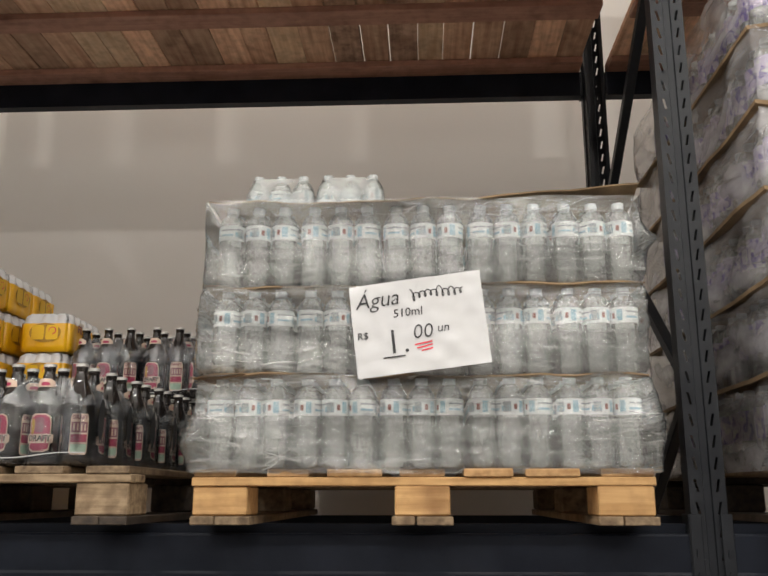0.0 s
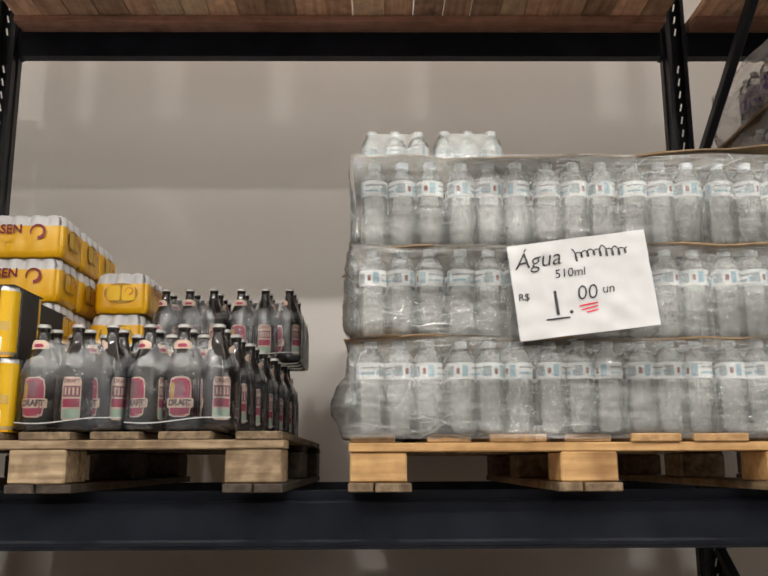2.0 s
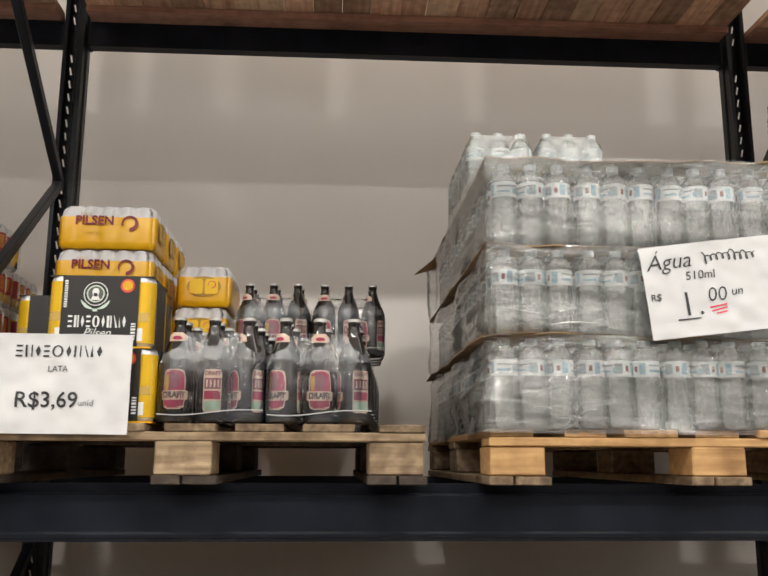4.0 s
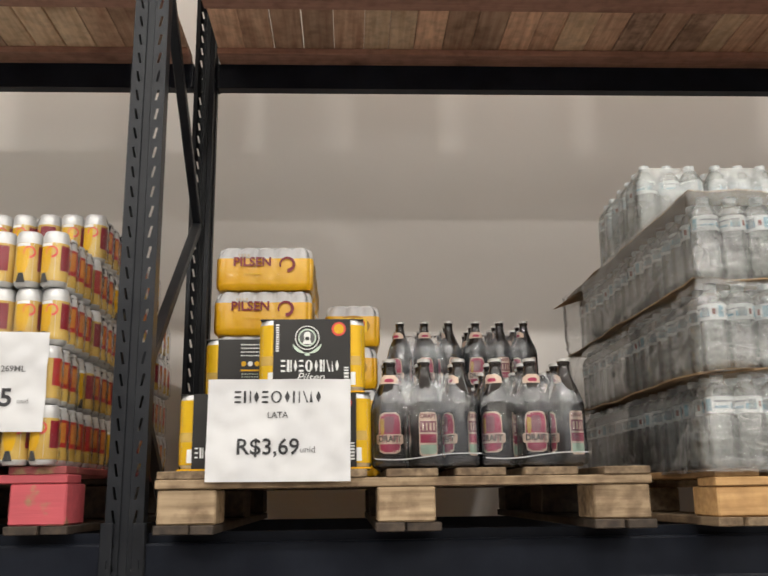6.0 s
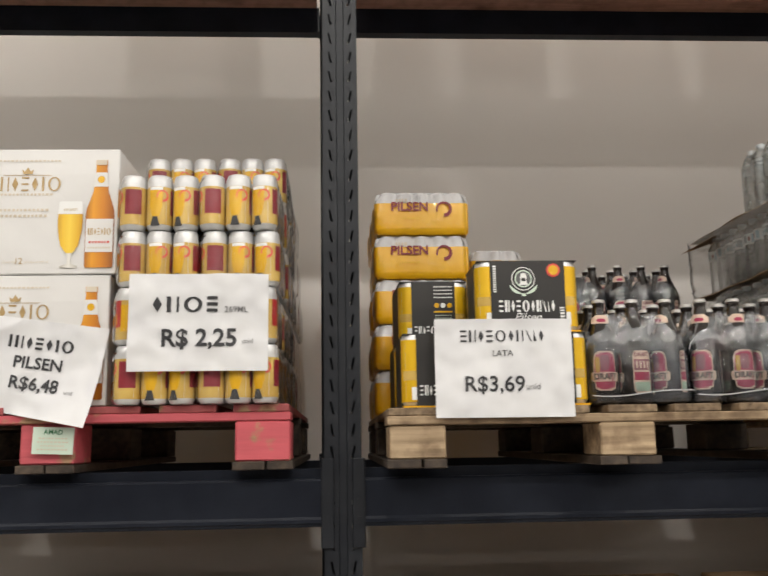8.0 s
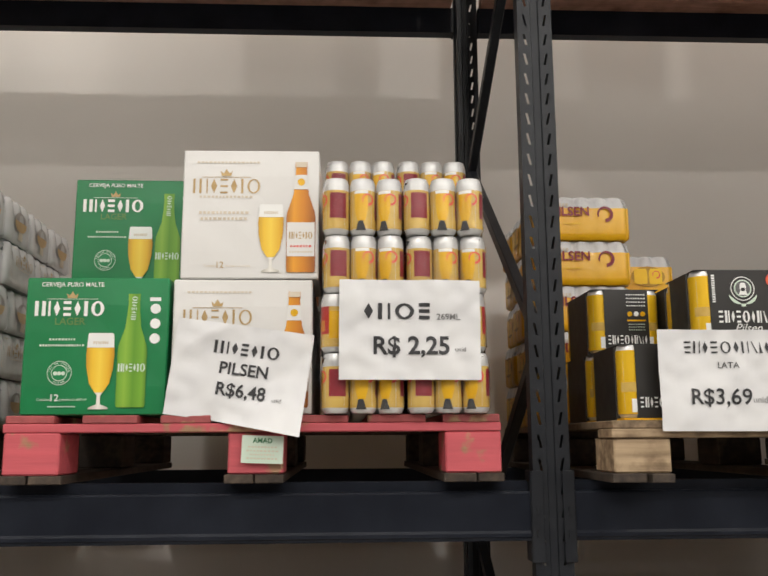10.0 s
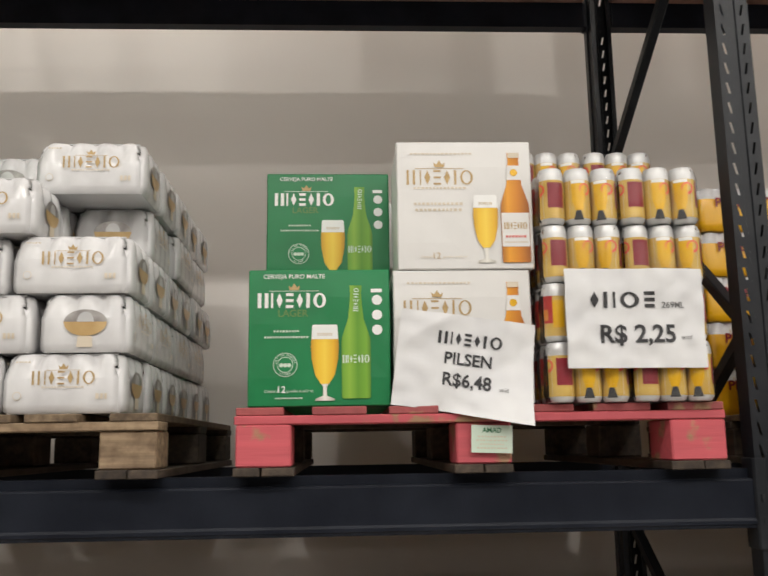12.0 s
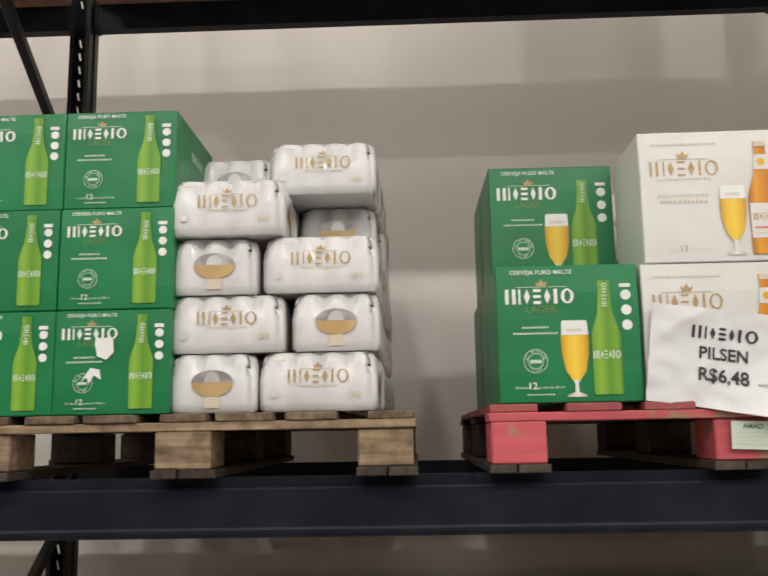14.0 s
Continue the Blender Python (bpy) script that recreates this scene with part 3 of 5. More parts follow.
# joints between the boards of the second bay; light shows through the open ones
DECK_JOINTS = (-1.646, -1.541, -1.435, -1.329, -1.222, -1.135, -1.044, -0.940, -0.837, -0.735, -0.628, -0.534, -0.426, -0.318, -0.210, -0.113, -0.012, 0.078, 0.183, 0.288, 0.392, 0.496)
OPEN_JOINTS = (1, 2, 11, 13, 14, 15, 18, 19)
DECK_TONES = "mmmmmppmmmmmpmdmdpmmmmm"
for bay, (right, left) in enumerate(zip(FRAMES, FRAMES[1:])):
    x0, x1 = left + 0.052, right - 0.052
    deck = thing("timber_deck", pose((x0 + x1) / 2, 0, DECK_Z), "red-brown timber deck of boards on runners", "rack deck", "upper decks")
    half = (x1 - x0) / 2
    for y0, y1 in ((2.075, 2.17), (2.53, 2.62), (2.91, 3.025)):
        part("runner", box(-half, half, y0, y1, 0.001, 0.024, 0.002), RUNNER, deck)
    mid = (x0 + x1) / 2
    edges = [x - mid for x in (x0, *DECK_JOINTS, x1)] if bay == 1 else [-half + 2 * half * k / 22 for k in range(23)]
    if bay != 1:
        edges = [edges[0]] + [x + plank_random.uniform(-0.007, 0.007) for x in edges[1:-1]] + [edges[-1]]
    for k, (a, b) in enumerate(zip(edges, edges[1:])):
        gap = plank_random.choice((0.001, 0.0015, 0.002, 0.003) if bay < 2 else (0.001, 0.002, 0.006, 0.008))
        if bay == 1 and k in OPEN_JOINTS:
            b -= 0.0035
        tone = DECK_TONES[k] if bay == 1 else plank_random.choice("mmmmpd")
        wood = {"m": DECK, "p": DECK_PALE, "d": DECK_DARK}[tone]
        part("plank", box(a + gap / 2, b - gap / 2, 2.07 + plank_random.uniform(-0.006, 0.006), 3.03 + plank_random.uniform(-0.01, 0.008), 0.0245, 0.046, 0.0015), wood, deck)


# loads out of sight on the deck above and on the floor below: they shade the wall
def carton_load(x0, x1, y0, y1, z0, z1, cols, tiers, label):
    ob = thing("carton_load", pose(x0, y0, z0), label, "carton stack", "stacked carton loads")
    w, h = (x1 - x0) / cols, (z1 - z0) / tiers
    for i in range(cols):
        for k in range(tiers):
            part("carton", box(i * w + 0.002, (i + 1) * w - 0.002, 0, y1 - y0, k * h + 0.001, (k + 1) * h - 0.001, 0.004), CARD, ob)


for x0, x1, tall in ((0.80, 1.75, 0.8), (1.95, 2.9, 0.8), (-0.46, 0.50, 0.95), (-1.66, -0.68, 0.8), (-2.86, -2.05, 1.2), (-6.5, -5.5, 0.8)):
    carton_load(x0, x1, 2.0, 2.62, DECK_Z + 0.047, DECK_Z + tall, 2, 2 if tall < 1 else 3, "brown cartons stacked on the upper deck")
for x0, x1 in ((0.80, 1.85), (-0.55, 0.52), (-1.68, -0.64), (-2.84, -1.90), (-4.1, -3.08), (-5.3, -4.4)):
    carton_load(x0, x1, 2.0, 3.1, 0.001, 1.04, 2, 3, "brown cartons stacked on the floor under the rack")


# ---- pallets ----
def pallet(x0, x1, front, top, wood, wood_y, label, seed, inner, blocks=None):
    """A block pallet: boards over three cross boards, nine blocks and three base boards. Base boards and parts behind
    the front are inner wood, with shade put into its colour.
    """
    rnd = random.Random(seed)
    deep, wide = 1.2, x1 - x0
    ob = thing("pallet", pose(x0, front, BEAM_TOP + 0.001), label, "pallet", "pallets on the rack")
    tall = top - BEAM_TOP - 0.001
    base, board, cross = 0.019, 0.018, 0.019
    block_lo, block_hi = base, tall - board - cross
    spans = blocks or ((0.0, 0.12), (wide / 2 - 0.06, wide / 2 + 0.06), (wide - 0.12, wide))
    for a, b in spans:
        mid = (a + b) / 2 + rnd.uniform(-0.012, 0.012)
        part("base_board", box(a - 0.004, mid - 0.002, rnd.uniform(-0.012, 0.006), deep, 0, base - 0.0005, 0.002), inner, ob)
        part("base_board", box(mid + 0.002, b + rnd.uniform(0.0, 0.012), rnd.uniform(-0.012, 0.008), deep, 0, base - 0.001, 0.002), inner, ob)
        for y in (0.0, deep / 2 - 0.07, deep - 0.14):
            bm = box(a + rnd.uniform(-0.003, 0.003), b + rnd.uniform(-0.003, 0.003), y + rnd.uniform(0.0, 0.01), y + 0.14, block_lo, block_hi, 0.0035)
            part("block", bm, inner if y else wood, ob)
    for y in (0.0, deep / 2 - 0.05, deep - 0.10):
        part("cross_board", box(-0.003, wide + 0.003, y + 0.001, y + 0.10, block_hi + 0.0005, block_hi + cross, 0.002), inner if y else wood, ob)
    count = 7
    step = wide / count
    for k in range(count):
        w = step * rnd.uniform(0.62, 0.86)
        a = 0 if k == 0 else wide - w if k == count - 1 else k * step + (step - w) / 2 + rnd.uniform(-0.015, 0.015)
        part("deck_board", box(a, a + w, rnd.uniform(-0.008, 0.006), deep, block_hi + cross + 0.0005, tall - rnd.uniform(0, 0.001), 0.002), wood_y, ob)
    return ob


A_TOP, B_TOP, C_TOP, D_TOP = 1.560, 1.568, 1.585, 1.577
# AGED_Y inside this pine pallet is darker to paint in the shade there
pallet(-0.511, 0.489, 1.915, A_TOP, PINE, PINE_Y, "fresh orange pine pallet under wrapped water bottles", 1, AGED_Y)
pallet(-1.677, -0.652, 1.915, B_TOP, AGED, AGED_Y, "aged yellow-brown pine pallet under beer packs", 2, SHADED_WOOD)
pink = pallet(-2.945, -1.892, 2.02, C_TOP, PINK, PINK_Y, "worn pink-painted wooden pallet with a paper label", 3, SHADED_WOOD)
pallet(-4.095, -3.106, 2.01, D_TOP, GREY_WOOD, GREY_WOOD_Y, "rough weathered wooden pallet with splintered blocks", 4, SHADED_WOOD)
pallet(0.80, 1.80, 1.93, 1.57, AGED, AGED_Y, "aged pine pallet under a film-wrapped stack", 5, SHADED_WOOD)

# the pink pallet's paper label
tag = piece("paper_label", mesh_of("paper_label", box(0, 0.088, -0.002, 0, 0, 0.058), PALE), pink, pose(0.498, -0.003, 0.043, 0, 2.0, 0), "pale green paper label")
lettering("AMAD", 0.0145, LABEL_GREEN, tag, 0.044, -0.003, 0.047, 0.02)
for k, w in enumerate((0.06, 0.066, 0.05, 0.064)):
    printed("print", bars(9, w, 0.003, 0.3, k), PALE_GOLD, tag, 0.044, -0.003, 0.034 - 0.008 * k)

# ---- bottles and cans ----
def curved(r, a0, a1, z0, z1, seg=6):
    """A patch of label on a bottle, between two angles from straight ahead."""
    bm = bmesh.new()
    lo = [bm.verts.new((r * math.sin(radians(a0 + (a1 - a0) * k / seg)), -r * math.cos(radians(a0 + (a1 - a0) * k / seg)), z0)) for k in range(seg + 1)]
    hi = [bm.verts.new((v.co.x, v.co.y, z1)) for v in lo]
    for k in range(seg):
        bm.faces.new((lo[k], lo[k + 1], hi[k + 1], hi[k]))
    return bm


def shield(r, rows, turn=0.0, seg=6):
    """A label of varying width on a bottle, from (half angle, height) rows, base first."""
    bm, made = bmesh.new(), []
    for half, z in rows:
        made.append([bm.verts.new((r * math.sin(radians(turn - half + 2 * half * k / seg)), -r * math.cos(radians(turn - half + 2 * half * k / seg)), z)) for k in range(seg + 1)])
    for lo, hi in zip(made, made[1:]):
        for k in range(seg):
            bm.faces.new((lo[k], lo[k + 1], hi[k + 1], hi[k]))
    return bm


def joined(name, sets):
    """One mesh of several patches, each with a material of its own."""
    mats, out = [m for _, m in sets], bmesh.new()
    for k, (bm, _) in enumerate(sets):
        tmp = bpy.data.meshes.new("tmp")
        bm.to_mesh(tmp)
        bm.free()
        n = len(out.faces)
        out.from_mesh(tmp)
        out.faces.ensure_lookup_table()
        for f in out.faces[n:]:
            f.material_index = k
        bpy.data.meshes.remove(tmp)
    me = bpy.data.meshes.new(name)
    out.to_mesh(me)
    out.free()
    for m in mats:
        me.materials.append(m)
    me.shade_smooth()
    return me


WATER_BODY = mesh_of("bottle_body", lathe([(0.024, 0.0), (0.030, 0.004), (0.031, 0.012)] + [(r, z + dz) for z in (0.026, 0.046, 0.066, 0.086, 0.104) for r, dz in ((0.0311, -0.005), (0.0296, -0.001), (0.0296, 0.001), (0.0311, 0.005))]
                                          + [(0.0303, 0.115), (0.0303, 0.152), (0.031, 0.155), (0.0290, 0.165), (0.0235, 0.176), (0.016, 0.184), (0.0125, 0.188), (0.0125, 0.191)], 14), PET, smooth=True)
WATER_BAND = joined("bottle_label", [(lathe([(0.0313, 0.116), (0.0313, 0.152)], 14, False), LABEL_WHITE)] + [
    patch for a in (0, 180) for patch in ((curved(0.0317, a - 7, a + 7, 0.127, 0.140, 3), LABEL_RED), (curved(0.0317, a + 16, a + 40, 0.121, 0.147, 4), LABEL_BLUE),
                                         (curved(0.0317, a + 55, a + 120, 0.139, 0.143, 6), LABEL_GREY), (curved(0.0317, a + 55, a + 110, 0.126, 0.131, 6), LABEL_BLUE),
                                         (curved(0.0317, a - 60, a - 18, 0.124, 0.136, 5), LABEL_BLUE), (curved(0.0317, a - 56, a - 20, 0.140, 0.144, 5), LABEL_GREY), (curved(0.0317, a + 130, a + 160, 0.122, 0.145, 4), LABEL_GREY))])
PURPLE_BAND = mesh_of("bottle_label", lathe([(0.0313, 0.07), (0.0313, 0.146)], 14, False), PURPLE_LABEL, smooth=True)
WATER_LID = mesh_of("screw_cap", lathe([(0.0140, 0.186), (0.0142, 0.199), (0.0132, 0.201)], 12), WHITE_CAP, smooth=False)


def wrap(w, d, levels, mat, parent, bumps=(0, 0), seg=4, name="shrink_film", label="clear shrink film"):
    """Film drawn round a pack: loops of a rounded rectangle, scalloped where it follows the pieces inside. levels: (height, inset, scallop)."""
    nx, ny = bumps
    bm, rings = bmesh.new(), []
    for z, inset, scallop in levels:
        ring, hw, hd = [], w / 2 - inset, d / 2 - inset
        sides = (((-hw, -hd), (hw, -hd), nx), ((hw, -hd), (hw, hd), ny), ((hw, hd), (-hw, hd), nx), ((-hw, hd), (-hw, -hd), ny))
        for (xa, ya), (xb, yb), n in sides:
            steps = max(2, n * seg)
            length = math.hypot(xb - xa, yb - ya)
            out = ((yb - ya) / length, -(xb - xa) / length)
            for k in range(steps):
                f = k / steps
                dip = scallop * (1 - abs(math.sin(math.pi * f * n))) if n else 0
                drop = 0.9 * dip if z > 0.1 else 0.0
                corner = min(f, 1 - f) * length
                dip += max(0.0, 0.02 - corner) ** 2 * 22
                ring.append(bm.verts.new((xa + (xb - xa) * f - out[0] * dip, ya + (yb - ya) * f - out[1] * dip, z - drop)))
        rings.append(ring)
    for lo, hi in zip(rings, rings[1:]):
        for k in range(len(lo)):
            bm.faces.new((lo[k], lo[(k + 1) % len(lo)], hi[(k + 1) % len(lo)], hi[k]))
    return part(name, bm, mat, parent, label, smooth=True), rings


def water_pack(band, label, name="water_pack", film=True, turn_seed=0):
    rnd = random.Random(turn_seed)
    ob = thing(name, Matrix(), label, "bottle pack", name + "s")
    for i in range(3):
        for j in range(2):
            b = piece("bottle", WATER_BODY, ob, pose((i - 1) * 0.0632 , (j - 0.5) * 0.0632, 0, 0, 0, rnd.uniform(0, 360)))
            piece("label", band, b, None, "printed plastic label")
            piece("screw_cap", WATER_LID, b, None, "white screw cap")
    if film:
        wrap(0.193, 0.130, [(0.0, 0.006, 0.001), (0.01, 0.0, 0.003), (0.11, 0.0, 0.006), (0.15, 0.001, 0.006), (0.178, 0.012, 0.004), (0.192, 0.018, 0.0)], PACK_FILM, ob, (3, 2))
    return ob


# water stack: three layers between cardboard sheets, loose packs on top
rnd = random.Random(11)
pack_films = water_pack(WATER_BAND, "shrink-wrapped six-pack of small clear water bottles", turn_seed=1)
pack_films.matrix_basis = pose(-0.402, 2.335, 2.184)
pack_bare = water_pack(WATER_BAND, "six-pack of small clear water bottles in a wrapped stack", film=False, turn_seed=2)
first = True
for layer, z in enumerate((A_TOP + 0.002, 1.768, 1.975)):
    dx = (0.0, 0.004, 0.008)[layer]
    for row in range(8):
        for col in range(5):
            if row > 2 and col > 0:
                continue
            m = pose(-0.404 + col * 0.1985 + dx + rnd.uniform(-0.002, 0.002), 2.0 + row * 0.131 + rnd.uniform(-0.003, 0.003), z, 0, 0, 180 * rnd.randint(0, 1))
            if first:
                pack_bare.matrix_basis = m
                first = False
            else:
                copy_thing(pack_bare, m)
for row in range(3):
    for col in range(2):
        if row or col:
            copy_thing(pack_films, pose(-0.402 + col * 0.198, 2.335 + row * 0.135 + rnd.uniform(-0.004, 0.004), 2.184, 0, 0, rnd.uniform(-2, 2)))


def card_sheet(x0, x1, y0, y1, z, seed, label, lift=0.0, stout=0.0035):
    """A slightly warped cardboard layer sheet with bent edges."""
    bm, nx, ny = bmesh.new(), 26, 16
    grid = []
    for thick in (0.0, stout):
        rows = []
        for j in range(ny + 1):
            row = []
            for i in range(nx + 1):
                fx, fy = i / nx, j / ny
                x, y = x0 + (x1 - x0) * fx, y0 + (y1 - y0) * fy
                edge = max(0.0, abs(fx - 0.5) * 2 - 0.94) / 0.06
                front = max(0.0, 0.06 - fy) / 0.06
                n1 = noise.noise((x * 9, y * 9, seed))
                h = 0.004 * abs(n1) + front * 0.014 * noise.noise((x * 8, 0.3, seed)) + edge * 0.012 * noise.noise((x * 2, y * 5, seed + 3))
                h += lift * front * max(0.0, fx - 0.6) / 0.4
                row.append(bm.verts.new((x, y + 0.022 * noise.noise((x * 9, 2.0, seed)) * front, z + thick + max(-0.003, h))))
            rows.append(row)
        grid.append(rows)
    for j in range(ny):
        for i in range(nx):
            bm.faces.new((grid[1][j][i], grid[1][j][i + 1], grid[1][j + 1][i + 1], grid[1][j + 1][i]))
            bm.faces.new((grid[0][j][i], grid[0][j + 1][i], grid[0][j + 1][i + 1], grid[0][j][i + 1]))
    ring = lambda g: [g[0][i] for i in range(nx + 1)] + [g[j][nx] for j in range(1, ny + 1)] + [g[ny][i] for i in range(nx - 1, -1, -1)] + [g[j][0] for j in range(ny - 1, 0, -1)]
    lo, hi = ring(grid[0]), ring(grid[1])
    for k in range(len(lo)):
        j = (k + 1) % len(lo)
        bm.faces.new((lo[k], lo[j], hi[j], hi[k]))
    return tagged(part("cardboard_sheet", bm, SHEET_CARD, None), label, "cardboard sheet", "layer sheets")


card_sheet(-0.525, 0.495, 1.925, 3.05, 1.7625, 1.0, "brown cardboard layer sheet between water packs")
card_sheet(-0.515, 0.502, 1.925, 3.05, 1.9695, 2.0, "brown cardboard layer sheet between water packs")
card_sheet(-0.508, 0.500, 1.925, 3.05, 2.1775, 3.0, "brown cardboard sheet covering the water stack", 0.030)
bm = bmesh.new()
bm.faces.new([bm.verts.new(c) for c in ((-0.575, 2.99, 2.128), (-0.47, 2.78, 2.186), (-0.40, 2.95, 2.212), (-0.42, 3.06, 2.186))])
bmesh.ops.solidify(bm, geom=bm.faces[:], thickness=0.004)
tagged(part("cardboard_flap", bm, CARD, None), "torn brown cardboard corner sticking out of the stack", "cardboard")


bm = bmesh.new()
bm.faces.new([bm.verts.new(c) for c in ((-0.535, 1.905, 1.756), (-0.47, 1.895, 1.768), (-0.40, 1.905, 1.770), (-0.42, 1.96, 1.771), (-0.51, 1.97, 1.770))])
bmesh.ops.solidify(bm, geom=bm.faces[:], thickness=0.003)
tagged(part("cardboard_flap", bm, CARD, None), "torn yellow-brown cardboard edge bent out under the film", "cardboard")


def stretch_wrap(x0, x1, y0, y1, z0, z1, mat, label, seed, bulge=0.012, tiers=110, count=300, waists=(), folds=0, rich=(), puffs=()):
    """A loose film wound round a stack: a sleeve with long slanting creases, drawn in at the layer sheets, and narrow
    whitish folds lying on it as glints.
    """
    w, d = x1 - x0, y1 - y0

    def place(s, z, proud=0.0):
        if s < w:
            x, y, ox, oy = x0 + s, y0, 0, -1
        elif s < w + d:
            x, y, ox, oy = x1, y0 + s - w, 1, 0
        elif s < 2 * w + d:
            x, y, ox, oy = x1 - (s - w - d), y1, 0, 1
        else:
            x, y, ox, oy = x0, y1 - (s - 2 * w - d), -1, 0
        along = x * abs(oy) + y * abs(ox)
        slant = 0.22 * along * math.sin(seed + round(z * 5))
        out = bulge * noise.noise((x * 6, y * 6, z * 8 + seed))
        for n, (fx, fz, amp) in enumerate(((3.0, 55.0, 0.0042), (7.0, 120.0, 0.0022), (16.0, 22.0, 0.0030))):
            v = noise.noise((along * fx, (z + slant) * fz, seed + 7 * n))
            out += amp * max(0.0, 1 - 3.2 * abs(v)) * (0.5 + noise.noise((along * 3, z * 6, seed + 30 + n)))
        for px, py, pz, reach, tall, size in puffs:
            out += size * math.exp(-((x - px) ** 2 + (y - py) ** 2) / reach ** 2 - ((z - pz) / tall) ** 2) * (1 + 0.5 * noise.noise((along * 30, z * 30, seed)))
        out += proud - sum(0.010 * math.exp(-((z - c) / 0.012) ** 2) for c in waists)
        return (x + ox * out, y + oy * out, z + 0.004 * noise.noise((along * 5, seed, z * 50)))

    film = thing("stretch_film", Matrix(), label, "plastic film")
    bm = bmesh.new()
    rings = [[bm.verts.new(place(k / count * 2 * (w + d), z0 + (z1 - z0) * j / tiers)) for k in range(count)] for j in range(tiers + 1)]
    for lo, hi in zip(rings, rings[1:]):
        for k in range(count):
            bm.faces.new((lo[k], lo[(k + 1) % count], hi[(k + 1) % count], hi[k]))
    part("film_sleeve", bm, mat, film, smooth=True)
    rnd = random.Random(int(seed))
    for n in range(folds):
        # some folds gather at the rich places, where the film is to glint most
        s_mid, z_mid = rnd.uniform(0.0, w + 0.15) if rnd.random() < 0.66 else rnd.uniform(2 * w + d + 0.3, 2 * (w + d) - 0.05), rnd.uniform(z0 + 0.02, z1 - 0.01)
        if rich and rnd.random() < 0.55:
            s_c, z_c, s_r, z_r = rnd.choice(rich)
            s_mid, z_mid = s_c + rnd.gauss(0, s_r), z_c + rnd.gauss(0, z_r)
        long, wide = rnd.choice((0.03, 0.05, 0.08, 0.12, 0.17)) * rnd.uniform(0.7, 1.3), rnd.uniform(0.0008, 0.0021)
        tilt = rnd.gauss(0.0, 0.10) if rnd.random() < 0.8 else rnd.uniform(-0.7, 0.7)
        bm, steps = bmesh.new(), 8
        for strand in range(rnd.choice((1, 2, 3, 4))):
            rows, shift, rise, size = [], rnd.gauss(0, 0.3) * long * bool(strand), rnd.gauss(0, 0.007) * bool(strand), rnd.uniform(0.4, 1.0)
            for k in range(steps + 1):
                f = k / steps - 0.5
                s = (s_mid + shift + f * long * size) % (2 * (w + d))
                z = min(z1 - 0.003, max(z0 + 0.003, z_mid + rise + f * long * tilt + 0.0015 * noise.noise((s * 30, n * 1.7, seed))))
                half = wide * size * (1 - (2 * f) ** 2) + 0.0002
                rows.append([bm.verts.new(place(s, z + dz * half, proud)) for dz, proud in ((-1, 0.0008), (0, 0.0012 + half), (1, 0.0008))])
            for lo, hi in zip(rows, rows[1:]):
                for k in (0, 1):
                    bm.faces.new((lo[k], lo[k + 1], hi[k + 1], hi[k]))
        part("film_fold", bm, GLINT_FOLD, film, smooth=True)
    return film


stretch_wrap(-0.512, 0.502, 1.918, 3.06, 1.550, 2.182, STRETCH, "creased clear stretch film wound round the water stack", 5.0, 0.018, waists=(1.765, 1.972), folds=300,
             rich=((0.80, 2.10, 0.14, 0.03), (0.62, 2.15, 0.12, 0.012), (0.95, 1.95, 0.08, 0.06), (0.15, 1.80, 0.10, 0.03), (0.12, 1.60, 0.10, 0.03), (0.72, 1.755, 0.2, 0.015), (0.98, 1.66, 0.05, 0.06), (4.0, 1.85, 0.2, 0.16)),
             puffs=((-0.512, 1.935, 1.635, 0.09, 0.055, 0.034), (-0.40, 1.918, 1.80, 0.10, 0.03, 0.012), (0.502, 1.95, 2.085, 0.05, 0.03, 0.03), (0.502, 1.95, 1.64, 0.09, 0.06, 0.012)))


# ---- handwritten and printed price sheets ----
def sheet_place(x, z, w, h, seed, curl, fold):
    """Where a point of the flat sheet lies once the paper is creased and its lower corner bends out."""
    fx, fz = x / w + 0.5, z / h + 0.5
    y = curl * noise.noise((x * 9, z * 9, seed)) + 0.0040 * noise.noise((x * 30, z * 30, seed)) - 0.35 * curl * max(0.0, 1 - 5 * abs(noise.noise((x * 7 - z * 4, z * 7 + x * 3, seed + 5)))) - 0.6 * curl * abs(noise.noise((x * 16 + z * 9, z * 5, seed + 2)))
    drop = max(0.0, fx - fz - 0.15)
    return x, y - fold * drop * drop, z - fold * 0.35 * max(0.0, fx - 0.3) * max(0.0, 0.5 - fz)


def sheet_mesh(w, h, seed, curl=0.006, fold=0.0):
    """A4 paper with soft creases."""
    bm, nx, nz = bmesh.new(), 36, 26
    rows = [[bm.verts.new(sheet_place((i / nx - 0.5) * w, (j / nz - 0.5) * h, w, h, seed, curl, fold)) for i in range(nx + 1)] for j in range(nz + 1)]
    for j in range(nz):
        for i in range(nx):
            bm.faces.new((rows[j][i], rows[j][i + 1], rows[j + 1][i + 1], rows[j + 1][i]))
    return mesh_of("paper", bm, PAPER, smooth=True)


SHEETS = {}


